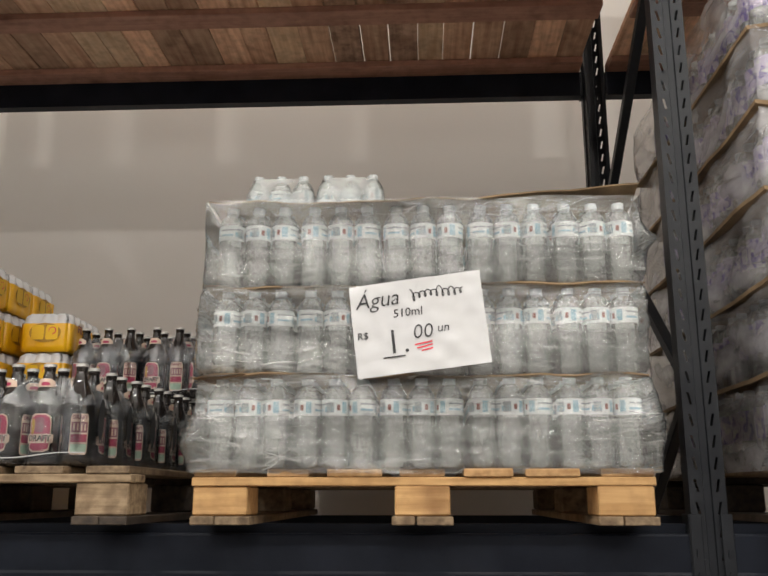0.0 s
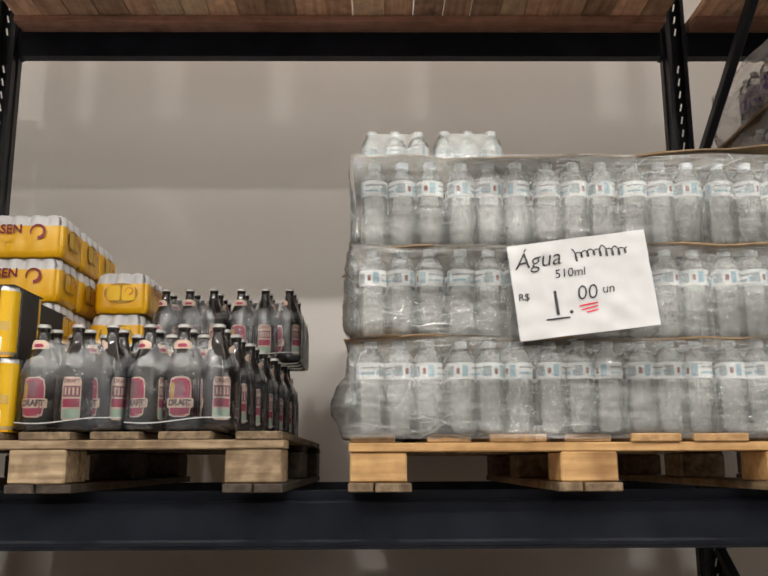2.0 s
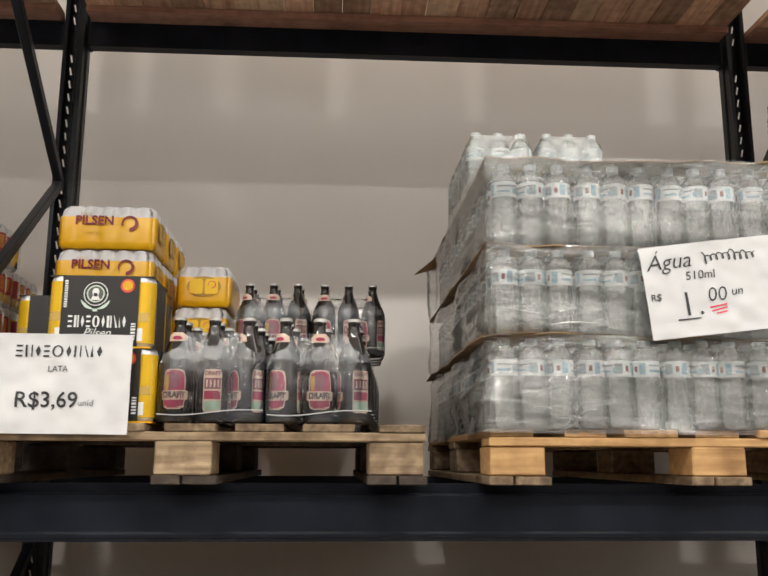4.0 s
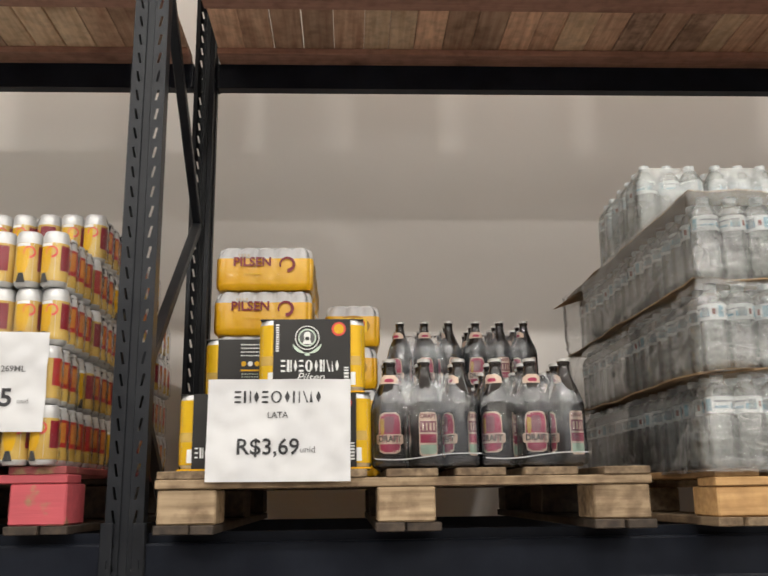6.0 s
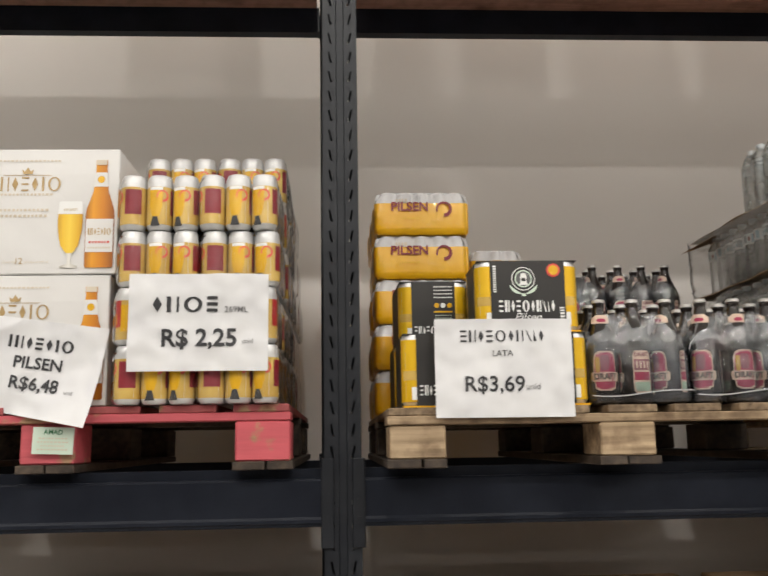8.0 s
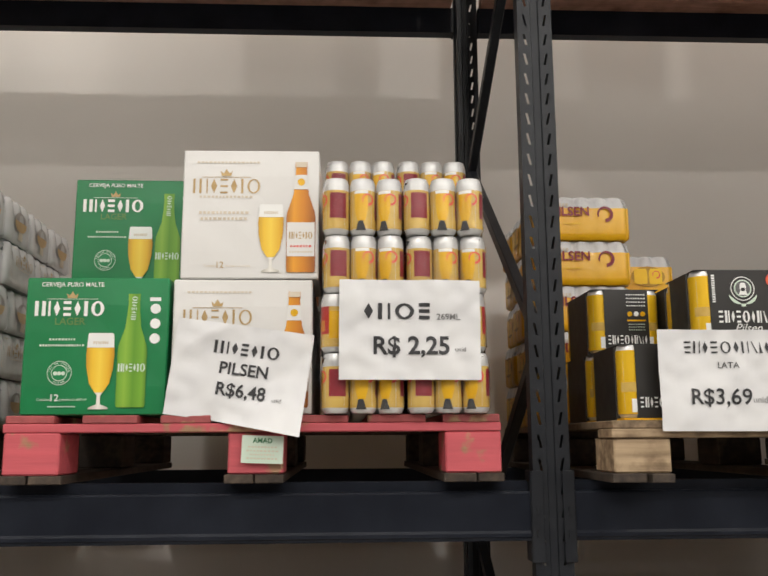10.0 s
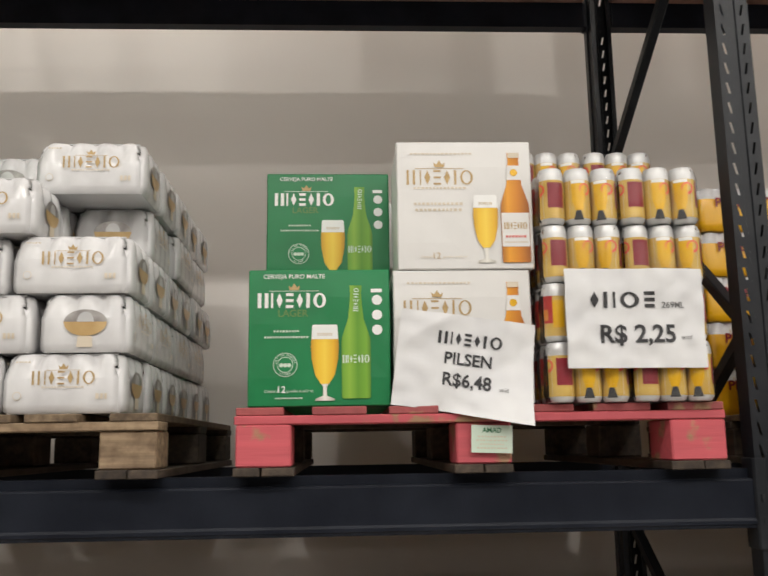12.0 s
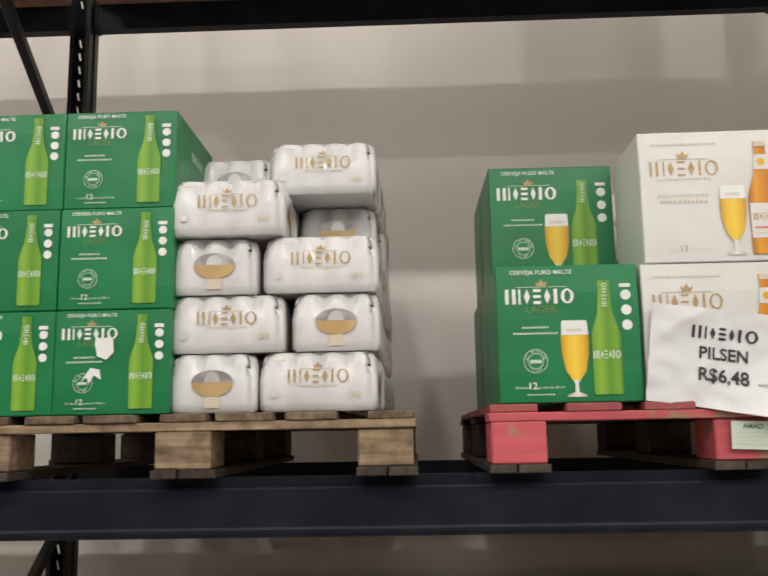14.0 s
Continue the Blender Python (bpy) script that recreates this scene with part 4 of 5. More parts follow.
def price_sheet(m, seed, label, curl=0.005, fold=0.0):
    ob = thing("price_sheet", m, label, "price sign", "price signs")
    piece("paper", sheet_mesh(0.297, 0.210, seed, curl, fold), ob)
    SHEETS[ob.name] = (0.297, 0.210, seed, curl, fold)
    return ob


def on_sheet(name, me, sheet, x, z, turn):
    """Ink laid on a creased sheet: it follows the paper."""
    me = me.copy()
    bm = bmesh.new()
    bm.from_mesh(me)
    bmesh.ops.triangulate(bm, faces=bm.faces)
    long = [e for e in bm.edges if e.calc_length() > 0.012]
    if long:
        bmesh.ops.subdivide_edges(bm, edges=long, cuts=2)
    c, s = math.cos(radians(turn)), math.sin(radians(turn))
    for v in bm.verts:
        px, pz = x + v.co.x * c + v.co.z * s, z - v.co.x * s + v.co.z * c
        fx, fy, fz = sheet_place(px, pz, *SHEETS[sheet.name])
        v.co = (fx, fy - 0.0022, fz)
    bm.to_mesh(me)
    bm.free()
    return piece(name, me, sheet)


def ink(words, size, mat, sheet, x, z, bold=0.0, turn=0.0, lean=0.0):
    return on_sheet("lettering", text_mesh(words, size, mat, bold, lean), sheet, x, z, turn)


def ink_bars(count, width, height, mat, sheet, x, z, seed=0, turn=0.0):
    return on_sheet("print", mesh_of("print", bars(count, width, height, 0.25, seed), mat), sheet, x, z, turn)


def ink_marks(kinds, width, height, mat, sheet, x, z, weight):
    return on_sheet("print", mesh_of("print", marks(kinds, width, height, weight), mat), sheet, x, z, 0.0)


sign = price_sheet(pose(-0.012, 1.884, 1.873, 0, -6.2, -5), 3.0, "white handwritten paper price sheet taped to the water stack", 0.004)
ink("Água", 0.050, INK, sign, -0.088, 0.066, -0.006, -1, 0.25)
on_sheet("print", mesh_of("print", scribble(0.118, 0.034, 9, 0.0024), INK), sign, 0.048, 0.066, -2)
ink("510ml", 0.027, INK, sign, -0.022, 0.030, 0.0, 0, 0.1)
ink("R$", 0.022, INK, sign, -0.128, -0.012, 0.006, 0, 0.1)
ink("1.", 0.080, INK, sign, -0.052, -0.035, -0.01)
ink_bars(1, 0.05, 0.003, INK, sign, -0.062, -0.066)
ink("00", 0.046, INK, sign, 0.006, -0.018, -0.008, 0, 0.15)
ink("un", 0.028, INK, sign, 0.052, -0.014, 0.0, 0, 0.2)
for x, z, wide, turn in ((0.006, -0.043, 0.040, -6), (0.008, -0.0505, 0.036, -9), (0.012, -0.058, 0.026, -8)):
    ink_bars(1, wide, 0.0030, RED_INK, sign, x, z, 0, turn)

sign = price_sheet(pose(-1.428, 1.906, 1.6485, 0, 0.3, 0), 7.0, "white paper price sheet hung on black beer cartons")
ink_marks("ktqkrqtvq", 0.180, 0.025, INK, sign, -0.003, 0.068, 0.15)
ink("LATA", 0.018, GREY_INK, sign, -0.003, 0.030, 0.008)
ink("R$3,69", 0.046, INK, sign, -0.022, -0.036, 0.012)
ink("unid", 0.019, GREY_INK, sign, 0.060, -0.041)

sign = price_sheet(pose(-2.088, 1.976, 1.763, 0, 0.2, 1) @ Matrix.Scale(1.025, 4), 9.0, "white paper price sheet hung on gold beer cans", 0.006)
ink_marks("qtrk", 0.138, 0.034, INK, sign, -0.028, 0.038, 0.22)
ink("269ML", 0.018, GREY_INK, sign, 0.080, 0.026, 0.008)
ink("R$ 2,25", 0.052, INK, sign, 0.002, -0.036, 0.024)
ink("unid", 0.014, GREY_INK, sign, 0.105, -0.042)

sign = price_sheet(pose(-2.455, 2.026, 1.672, 0, 7.5, 1), 13.0, "creased white paper price sheet with a curling corner", 0.008, 0.10)
ink_marks("stqkqsr", 0.142, 0.027, INK, sign, 0.008, 0.053, 0.2)
ink("PILSEN", 0.036, INK, sign, 0.008, 0.008, 0.022)
ink("R$6,48", 0.038, INK, sign, 0.008, -0.037, 0.022)
ink("unid", 0.012, GREY_INK, sign, 0.088, -0.044)


# ---- beer bottles in shrink-wrapped six-packs ----
BEER_BODY = mesh_of("bottle_body", lathe([(0.030, 0.0), (0.0362, 0.005), (0.0370, 0.02), (0.0370, 0.136), (0.0355, 0.149), (0.0300, 0.166), (0.0222, 0.184), (0.0162, 0.200), (0.0135, 0.216), (0.0135, 0.222), (0.0148, 0.224), (0.0148, 0.230)], 18), GLASS_BROWN, smooth=True)
CROWN = mesh_of("crown_cap", lathe([(0.0158, 0.2285), (0.0155, 0.234), (0.012, 0.236)], 14), CAP)


def bent_text(words, size, mat, r, z, bold=0.02):
    me = text_mesh(words, size, mat, bold).copy()
    for v in me.vertices:
        a = v.co.x / r
        v.co = (r * math.sin(a), -r * math.cos(a), v.co.z + z)
    return me


SHIELD = [(22, 0.030), (38, 0.035), (42, 0.052), (42, 0.098), (36, 0.112), (22, 0.117)]
FRONT_LABEL = joined("front_label", [(shield(0.0374, SHIELD), PEACH), (shield(0.0376, [(a - 3.5, z + (0.003 if z < 0.08 else -0.003)) for a, z in SHIELD]), MAGENTA),
                                     (shield(0.0378, [(11, 0.074), (17, 0.082), (18, 0.102), (14, 0.108)], -2), MAUVE), (shield(0.0378, [(5, 0.070), (8, 0.080), (8, 0.100), (6, 0.104)], -27), CAN_GOLD),
                                     (shield(0.0379, [(45, 0.050), (52, 0.052), (53, 0.069), (46, 0.071)]), PEACH)])
FRONT_WORD = bent_text("DRAFT", 0.0180, INK, 0.0382, 0.0605, 0.03)
BACK_LABEL = joined("back_label", [(shield(0.0374, [(26, 0.024), (34, 0.030), (34, 0.108), (27, 0.117)]), PEACH), (shield(0.0376, [(30, 0.074), (30, 0.098)]), MAUVE), (shield(0.0376, [(30, 0.052), (30, 0.070)]), MAGENTA), (shield(0.0376, [(23, 0.028), (30, 0.033), (30, 0.048)]), MINT)]
                    + [(shield(0.0378, [(3, 0.078), (3, 0.094)], a), PEACH) for a in (-20, -7, 7, 20)])
BACK_WORD = bent_text("DRAFT", 0.0120, MAUVE, 0.0380, 0.108, 0.03)
NECK_LABEL = joined("neck_label", [(shield(0.0240, [(40, 0.176), (62, 0.180), (60, 0.192), (30, 0.199)]), PEACH), (shield(0.0243, [(16, 0.183), (28, 0.185), (25, 0.189), (12, 0.191)]), MAGENTA)])


def beer_pack(angles, label):
    ob = thing("beer_bottle_pack", Matrix(), label, "beer pack", "beer bottle packs")
    for k in range(6):
        b = piece("bottle", BEER_BODY, ob, pose((k % 3 - 1) * 0.0765, (k // 3 - 0.5) * 0.0765, 0, 0, 0, angles[k]) @ Matrix.Diagonal((0.94, 0.94, 1.0, 1.0)))
        piece("crown_cap", CROWN, b, None, "metal crown cap")
        piece("front_label", FRONT_LABEL, b, None, "pink and cream paper label")
        piece("lettering", FRONT_WORD, b)
        piece("neck_label", NECK_LABEL, b, None, "small cream neck label")
        piece("back_label", BACK_LABEL, b, pose(0, 0, 0, 0, 0, 125), "cream, mauve and mint back label")
        piece("lettering", BACK_WORD, b, pose(0, 0, 0, 0, 0, 125))
    wrap(0.232, 0.156, [(0.004, 0.004, 0.0), (0.012, 0.0, 0.004), (0.13, 0.0, 0.012), (0.142, 0.002, 0.012)], BEER_FILM, ob, (3, 2))
    wrap(0.232, 0.156, [(0.1425, 0.002, 0.012), (0.160, 0.007, 0.011), (0.182, 0.020, 0.008), (0.200, 0.032, 0.004), (0.204, 0.046, 0.0)], SHOULDER_FILM, ob, (3, 2), name="film_shoulder", label="cloudy film drawn between the bottle necks")
    bm = bmesh.new()
    for k in range(24):
        xa, xb = -0.112 + 0.2275 * k / 24, -0.112 + 0.2275 * (k + 1) / 24
        za, zb = (0.022 + 0.006 * math.sin(x * 22) + 0.05 * max(0, x - 0.08) for x in (xa, xb))
        bm.faces.new([bm.verts.new(c) for c in ((xa, -0.0795, za), (xb, -0.0795, zb), (xb, -0.0800, zb + 0.0022), (xa, -0.0800, za + 0.0022))])
    part("film_edge", bm, WHITE_FILM, ob, "white rolled edge of the film")
    # flat black oval: the shade behind the film's hole is its colour
    hole = part("handle_hole", disc(0, 0, 0.5, seg=20), INK, ob, "black oval patch for the shaded hole in the film")
    hole.matrix_basis = pose(0.1175, 0.0, 0.108, 0, 0, 90) @ Matrix.Diagonal((0.036, 1, 0.098, 1))
    return ob


rnd = random.Random(21)
pack_one = beer_pack((-4, -118, -70, 160, 30, 200), "shrink-wrapped six-pack of dark brown beer bottles")
pack_one.matrix_basis = pose(-1.117, 2.02, B_TOP + 0.001)
pack_two = beer_pack((-35, 4, -95, 40, 190, 100), "shrink-wrapped six-pack of dark brown beer bottles")
pack_two.matrix_basis = pose(-0.882, 2.02, B_TOP + 0.001)
for row in range(1, 6):
    for col, src in enumerate((pack_one, pack_two)):
        copy_thing(src if (row + col) % 2 else pack_two, pose(-1.117 + 0.235 * col + 0.012 * row, 2.02 + 0.160 * row, B_TOP + 0.001, 0, 0, rnd.uniform(-2, 2)))
for row in range(2):
    for col, src in enumerate((pack_two, pack_one)):
        copy_thing(src, pose(-1.041 + 0.237 * col, 2.80 + 0.160 * row, B_TOP + 0.239, 0, 0, rnd.uniform(-3, 3)))


# ---- cans ----
def can_body(r, h):
    return lathe([(r * 0.78, 0.0), (r * 0.84, 0.002), (r * 0.97, 0.008), (r, 0.014), (r, h - 0.018), (r * 0.975, h - 0.009), (r * 0.90, h - 0.004), (r * 0.89, h - 0.002), (r * 0.85, h), (r * 0.78, h), (r * 0.76, h - 0.004)], 16)


def patch_below(r, h, top_colour, body, panel):
    """A can with a bright top band, a printed body and panels round it."""
    return joined("can", [(can_body(r, h), top_colour), (curved(r + 0.0003, 0, 360, 0.012, h * 0.78, 20), body)] + panel)


CAN_R, CAN_H = 0.0292, 0.128
def arc(r, turn, z, size, thick):
    """A printed open ring on a can."""
    bm, made = bmesh.new(), []
    for k in range(15):
        a, t = radians(200 - 290 * k / 14), thick * (0.4 + 0.6 * k / 14)
        made.append([bm.verts.new((r * math.sin(radians(turn) + q * math.cos(a) / r), -r * math.cos(radians(turn) + q * math.cos(a) / r), z + q * math.sin(a))) for q in (size * (1 - t), size)])
    for (a, b), (c, d) in zip(made, made[1:]):
        bm.faces.new((a, b, d, c))
    return bm


GOLD_CAN = patch_below(CAN_R, CAN_H, SILVER, CAN_GOLD, [
    (shield(CAN_R + 0.0006, [(16, 0.030), (28, 0.050), (30, 0.098)], -2), CAN_YELLOW),
    (shield(CAN_R + 0.0007, [(30, 0.092), (30, 0.099)], -2), WHITE),
    (shield(CAN_R + 0.0006, [(38, 0.036), (38, 0.094)], 105), WINE),
    (arc(CAN_R + 0.0009, 28, 0.078, 0.014, 0.4), SCARLET),
    (shield(CAN_R + 0.0009, [(22, 0.008), (10, 0.030)], -4), INK),
    (shield(CAN_R + 0.0006, [(30, 0.060), (30, 0.098)], 220), SCARLET)])
BACK_CAN = patch_below(CAN_R, CAN_H, SILVER, CAN_GOLD, [
    (curved(CAN_R + 0.0006, -80, 80, 0.040, 0.100, 10), DEEP_RED),
    (curved(CAN_R + 0.0009, -44, -8, 0.050, 0.094, 4), BURNT),
    (curved(CAN_R + 0.0009, 20, 60, 0.046, 0.070, 4), BURNT),
    (curved(CAN_R + 0.0006, 80, 130, 0.03, 0.09, 6), CAN_YELLOW)])


def can_pack(label):
    ob = thing("gold_can_pack", Matrix(), label, "can pack", "gold can packs")
    turns = ((-95, -6, -25), (-80, 60, 85), (-95, 180, 100), (-60, 200, 75))
    for j in range(4):
        for i in range(3):
            piece("can", BACK_CAN if j and i != 1 else GOLD_CAN, ob, pose((i - 1) * 0.0595, (j - 1.5) * 0.0585, 0, 0, 0, turns[j][i]))
    wrap(0.181, 0.236, [(0.001, 0.006, 0.0), (0.012, 0.0, 0.003), (0.10, 0.0, 0.004), (0.122, 0.003, 0.005), (0.1295, 0.013, 0.003)], SHRINK, ob, (3, 4))
    return ob


rnd = random.Random(31)
cans = can_pack("clear-wrapped twelve-pack of gold and dark red beer cans")
cans.matrix_basis = pose(-2.188, 2.108, C_TOP + 0.001)
for layer in range(6):
    for row in range(5):
        for col in range(2):
            if not (layer or row or col):
                continue
            if layer == 4 and (row < 1 or row > 3) or layer == 5 and (row != 3 or col):
                continue
            copy_thing(cans, pose(-2.188 + col * 0.184 + rnd.uniform(-0.003, 0.003) + (0.004, -0.004, 0.003, 0.0, 0.0, 0)[layer], 2.108 + row * 0.2375 + rnd.uniform(-0.006, 0.006) + (0.03 if layer == 4 else 0), C_TOP + 0.001 + layer * 0.1305, 0, 0, rnd.uniform(-1.2, 1.2) + (180 if (row + layer) % 3 == 1 else 0)))


def film_pack(name, nx, ny, pitch, tall, low, high, split, label, category):
    """Cans sealed in printed film: a scalloped sleeve with rounded shoulders; the upper part in another colour."""
    ob = thing(name, Matrix(), label, category, name + "s")
    w, d = nx * pitch + 0.004, ny * pitch + 0.004
    body, rings = wrap(w, d, [(0.0, 0.008, 0.001), (0.006, 0.001, 0.003), (0.02, 0.0, 0.0025), (split - 0.001, 0.0, 0.0025), (split + 0.001, 0.0005, 0.003), (tall - 0.026, 0.002, 0.009), (tall - 0.010, 0.005, 0.016), (tall - 0.002, 0.012, 0.010), (tall, 0.024, 0.002)], low, ob, (nx, ny), 5, "film_sleeve", "")
    me = body.data
    me.materials.append(high)
    for poly in me.polygons:
        if poly.center.z > split:
            poly.material_index = 1
    top = box(-w / 2 + 0.022, w / 2 - 0.022, -d / 2 + 0.022, d / 2 - 0.022, tall - 0.004, tall - 0.0005)
    part("top_sheet", top, SILVER if low is YELLOW else high, ob)
    base = box(-w / 2 + 0.01, w / 2 - 0.01, -d / 2 + 0.01, d / 2 - 0.01, 0.0005, 0.003)
    part("film_base", base, low, ob)
    return ob, w, d


def swirl(r, seg=14, thick=0.35):
    """An open ring that ends in a wedge, as a plain printed shape."""
    bm = bmesh.new()
    ring = []
    for k in range(seg + 1):
        a = radians(200 - 290 * k / seg)
        t = thick * (0.4 + 0.6 * k / seg)
        ring.append([bm.verts.new((q * math.cos(a), 0, q * math.sin(a))) for q in (r * (1 - t), r)])
    for (a, b), (c, d) in zip(ring, ring[1:]):
        bm.faces.new((a, b, d, c))
    return bm


pil, pw, pd = film_pack("yellow_can_pack", 5, 3, 0.0564, 0.1332, YELLOW, WHITE_FILM, 0.095, "yellow and white film-wrapped pack of pilsen cans", "can pack")
lettering("PILSEN", 0.038, WINE, pil, -0.037, -pd / 2 - 0.004, 0.083, 0.025)
printed("print", bars(4, 0.034, 0.010, 0.2, 2), PALE_GOLD, pil, -0.062, -pd / 2 - 0.004, 0.103)
printed("print", swirl(0.024, thick=0.45), WINE, pil, 0.066, -pd / 2 - 0.004, 0.076)
printed("print", bars(9, 0.05, 0.004, 0.3, 2), DEEP_YELLOW, pil, -0.035, -pd / 2 - 0.004, 0.048)
# a flat oval at each end stands for the hand hole: gold can shapes on amber that holds the shade
oval = [(0.054 * math.cos(2 * math.pi * k / 24), 0.033 * math.sin(2 * math.pi * k / 24)) for k in range(24)]
for end in (-1, 1):
    place = lambda across, up, proud: pose(end * (pw / 2 + 0.002 + proud), across * end, up, 0, 0, 90 * end)
    hole = part("hand_hole", flat(oval), AMBER_HOLE, pil, "flat oval for a hand hole, shaded gold cans behind")
    hole.matrix_basis = place(0.0, 0.064, 0.0)
    for x in (-0.024, 0.024):
        face = part("can_side", flat(outline([(0.019, -0.024), (0.021, -0.018), (0.021, 0.016), (0.017, 0.025)])), DEEP_YELLOW, hole)
        face.matrix_basis = pose(x, -0.0008, 0)
    ring = part("print", swirl(0.013), SCARLET, hole)
    ring.matrix_basis = pose(0.026, -0.0016, 0.006)
rnd = random.Random(41)
spots = [(-1.531, 2.66, k) for k in range(5)] + [(-1.531, 2.84, k) for k in range(5)] + [(-1.525, 3.02, k) for k in range(5)] + [(-1.270, 2.925, k) for k in range(4)]
for n, (x, y, k) in enumerate(spots):
    m = pose(x + rnd.uniform(-0.006, 0.006), y, B_TOP + 0.001 + k * 0.1340, 0, 0, rnd.uniform(-1.5, 1.5) + (90 if x > -1.5 else 0))
    if n:
        copy_thing(pil, m)
    else:
        pil.matrix_basis = m

# ---- black cartons with yellow cans showing at their corners ----
YELLOW_CAN = joined("corner_can", [(can_body(0.0275, 0.155), SILVER), (curved(0.0278, 0, 360, 0.008, 0.143, 20), DEEP_YELLOW), (curved(0.0281, -14, 14, 0.012, 0.04, 3), WHITE), (curved(0.0281, -60, 40, 0.055, 0.075, 6), CAN_GOLD)])


def black_carton(wide, deep, long_side, label):
    ob = thing("black_can_carton", Matrix(), label, "beer carton", "black beer cartons")
    tall, cut = 0.158, 0.033
    bm = bmesh.new()
    plan = [(-wide / 2 + cut, 0.0), (wide / 2 - cut, 0.0), (wide / 2 - cut, cut), (wide / 2 - 0.002, cut + 0.014), (wide / 2 - 0.002, deep - cut), (wide / 2 - cut, deep), (-wide / 2 + cut, deep), (-wide / 2 + 0.002, deep - cut), (-wide / 2 + 0.002, cut + 0.014), (-wide / 2 + cut, cut)]
    lo = [bm.verts.new((x, y, 0.0)) for x, y in plan]
    hi = [bm.verts.new((x, y, tall)) for x, y in plan]
    bm.faces.new(lo)
    bm.faces.new(hi)
    for k in range(len(plan)):
        j = (k + 1) % len(plan)
        bm.faces.new((lo[k], lo[j], hi[j], hi[k]))
    body = part("carton_body", bm, BLACK_CARD, ob)
    part("lid_panel", box(-wide / 2 + 0.004, wide / 2 - 0.004, 0.004, deep - 0.004, tall, tall + 0.002), BLACK_CARD, ob)
    part("base_panel", box(-wide / 2 + 0.003, wide / 2 - 0.003, -0.001, deep - 0.003, -0.0005, 0.003), YELLOW, ob, "yellow base strip")
    for x in (-wide / 2 + 0.029, wide / 2 - 0.029):
        for y in (0.029, deep - 0.029):
            piece("can", YELLOW_CAN, ob, pose(x, y, 0.0035, 0, 0, 180 if y > 0.1 else 0), "yellow can showing at the cut corner")
    if long_side:
        for r, mat, dy in ((0.0265, WHITE, 0.0015), (0.0245, BLACK_CARD, 0.002), (0.0195, PALE, 0.0025), (0.0165, GREY_INK, 0.003)):
            printed("print", disc(0, 0, r, seg=24), mat, body, -0.010, -dy, 0.118)
        printed("print", flat(outline([(0.010, -0.014), (0.006, -0.004), (0.0075, 0.004), (0.0055, 0.011), (0.003, 0.0125)])), WHITE, body, -0.010, -0.0035, 0.118)
        printed("print", flat(outline([(0.004, -0.006), (0.0045, -0.001), (0.0035, 0.0015)])), BLACK_CARD, body, -0.010, -0.004, 0.118)
        for lo, hi in ((205, 262), (278, 335)):
            printed("print", crescent(0.0335, lo, hi, 0.0055), PALE, body, -0.010, -0.002, 0.118)
        printed("print", bars(1, 0.010, 0.006), PALE, body, -0.010, -0.002, 0.082)
        printed("print", marks("ktqkrqtvq", 0.124, 0.026, 0.24), WHITE, body, -0.004, -0.0015, 0.057)
        lettering("Pilsen", 0.026, WHITE, body, -0.004, -0.0015, 0.032, 0.0, 0, 0.4)
        printed("print", disc(0, 0, 0.0155), SCARLET, body, 0.058, -0.0015, 0.137)
        printed("print", disc(0, 0, 0.011), CAN_YELLOW, body, 0.058, -0.002, 0.137)
        printed("print", bars(12, 0.060, 0.007, 0.2, 3), WHITE, body, -0.074, -0.0015, 0.118, -90)
        printed("print", bars(6, 0.036, 0.010, 0.2, 3), WHITE, body, 0.074, -0.0015, 0.036, -90)
    else:
        for k in range(4):
            printed("print", bars(8, 0.046, 0.003, 0.25, k), WHITE, body, 0.024, -0.0015, 0.146 - 0.009 * k)
        for k in range(3):
            printed("print", disc(0, 0, 0.0062), CAN_YELLOW if k != 1 else WHITE, body, 0.008 + 0.016 * k, -0.0015, 0.099)
        printed("print", bars(1, 0.046, 0.004), CAN_YELLOW, body, 0.024, -0.0015, 0.083)
        for k in range(3):
            printed("print", bars(7, 0.040, 0.002, 0.25, k), PALE, body, 0.024, -0.0015, 0.074 - 0.007 * k)
        printed("print", marks("ktqkrqtvq", 0.096, 0.022, 0.24), WHITE, body, 0.0, -0.0015, 0.036)
    return ob


long_box = black_carton(0.232, 0.175, True, "black and yellow carton of twelve beer cans")
short_box = black_carton(0.175, 0.232, False, "end of a black and yellow carton of beer cans")
long_box.matrix_basis = pose(-1.362, 1.937, B_TOP + 0.161)
short_box.matrix_basis = pose(-1.558, 1.945, B_TOP + 0.001)
copy_thing(long_box, pose(-1.350, 1.935, B_TOP + 0.001))
copy_thing(short_box, pose(-1.545, 2.185, B_TOP + 0.161, 0, 0, 1))
copy_thing(short_box, pose(-1.558, 2.18, B_TOP + 0.001))
copy_thing(short_box, pose(-1.352, 2.12, B_TOP + 0.001))
copy_thing(short_box, pose(-1.366, 2.13, B_TOP + 0.161))


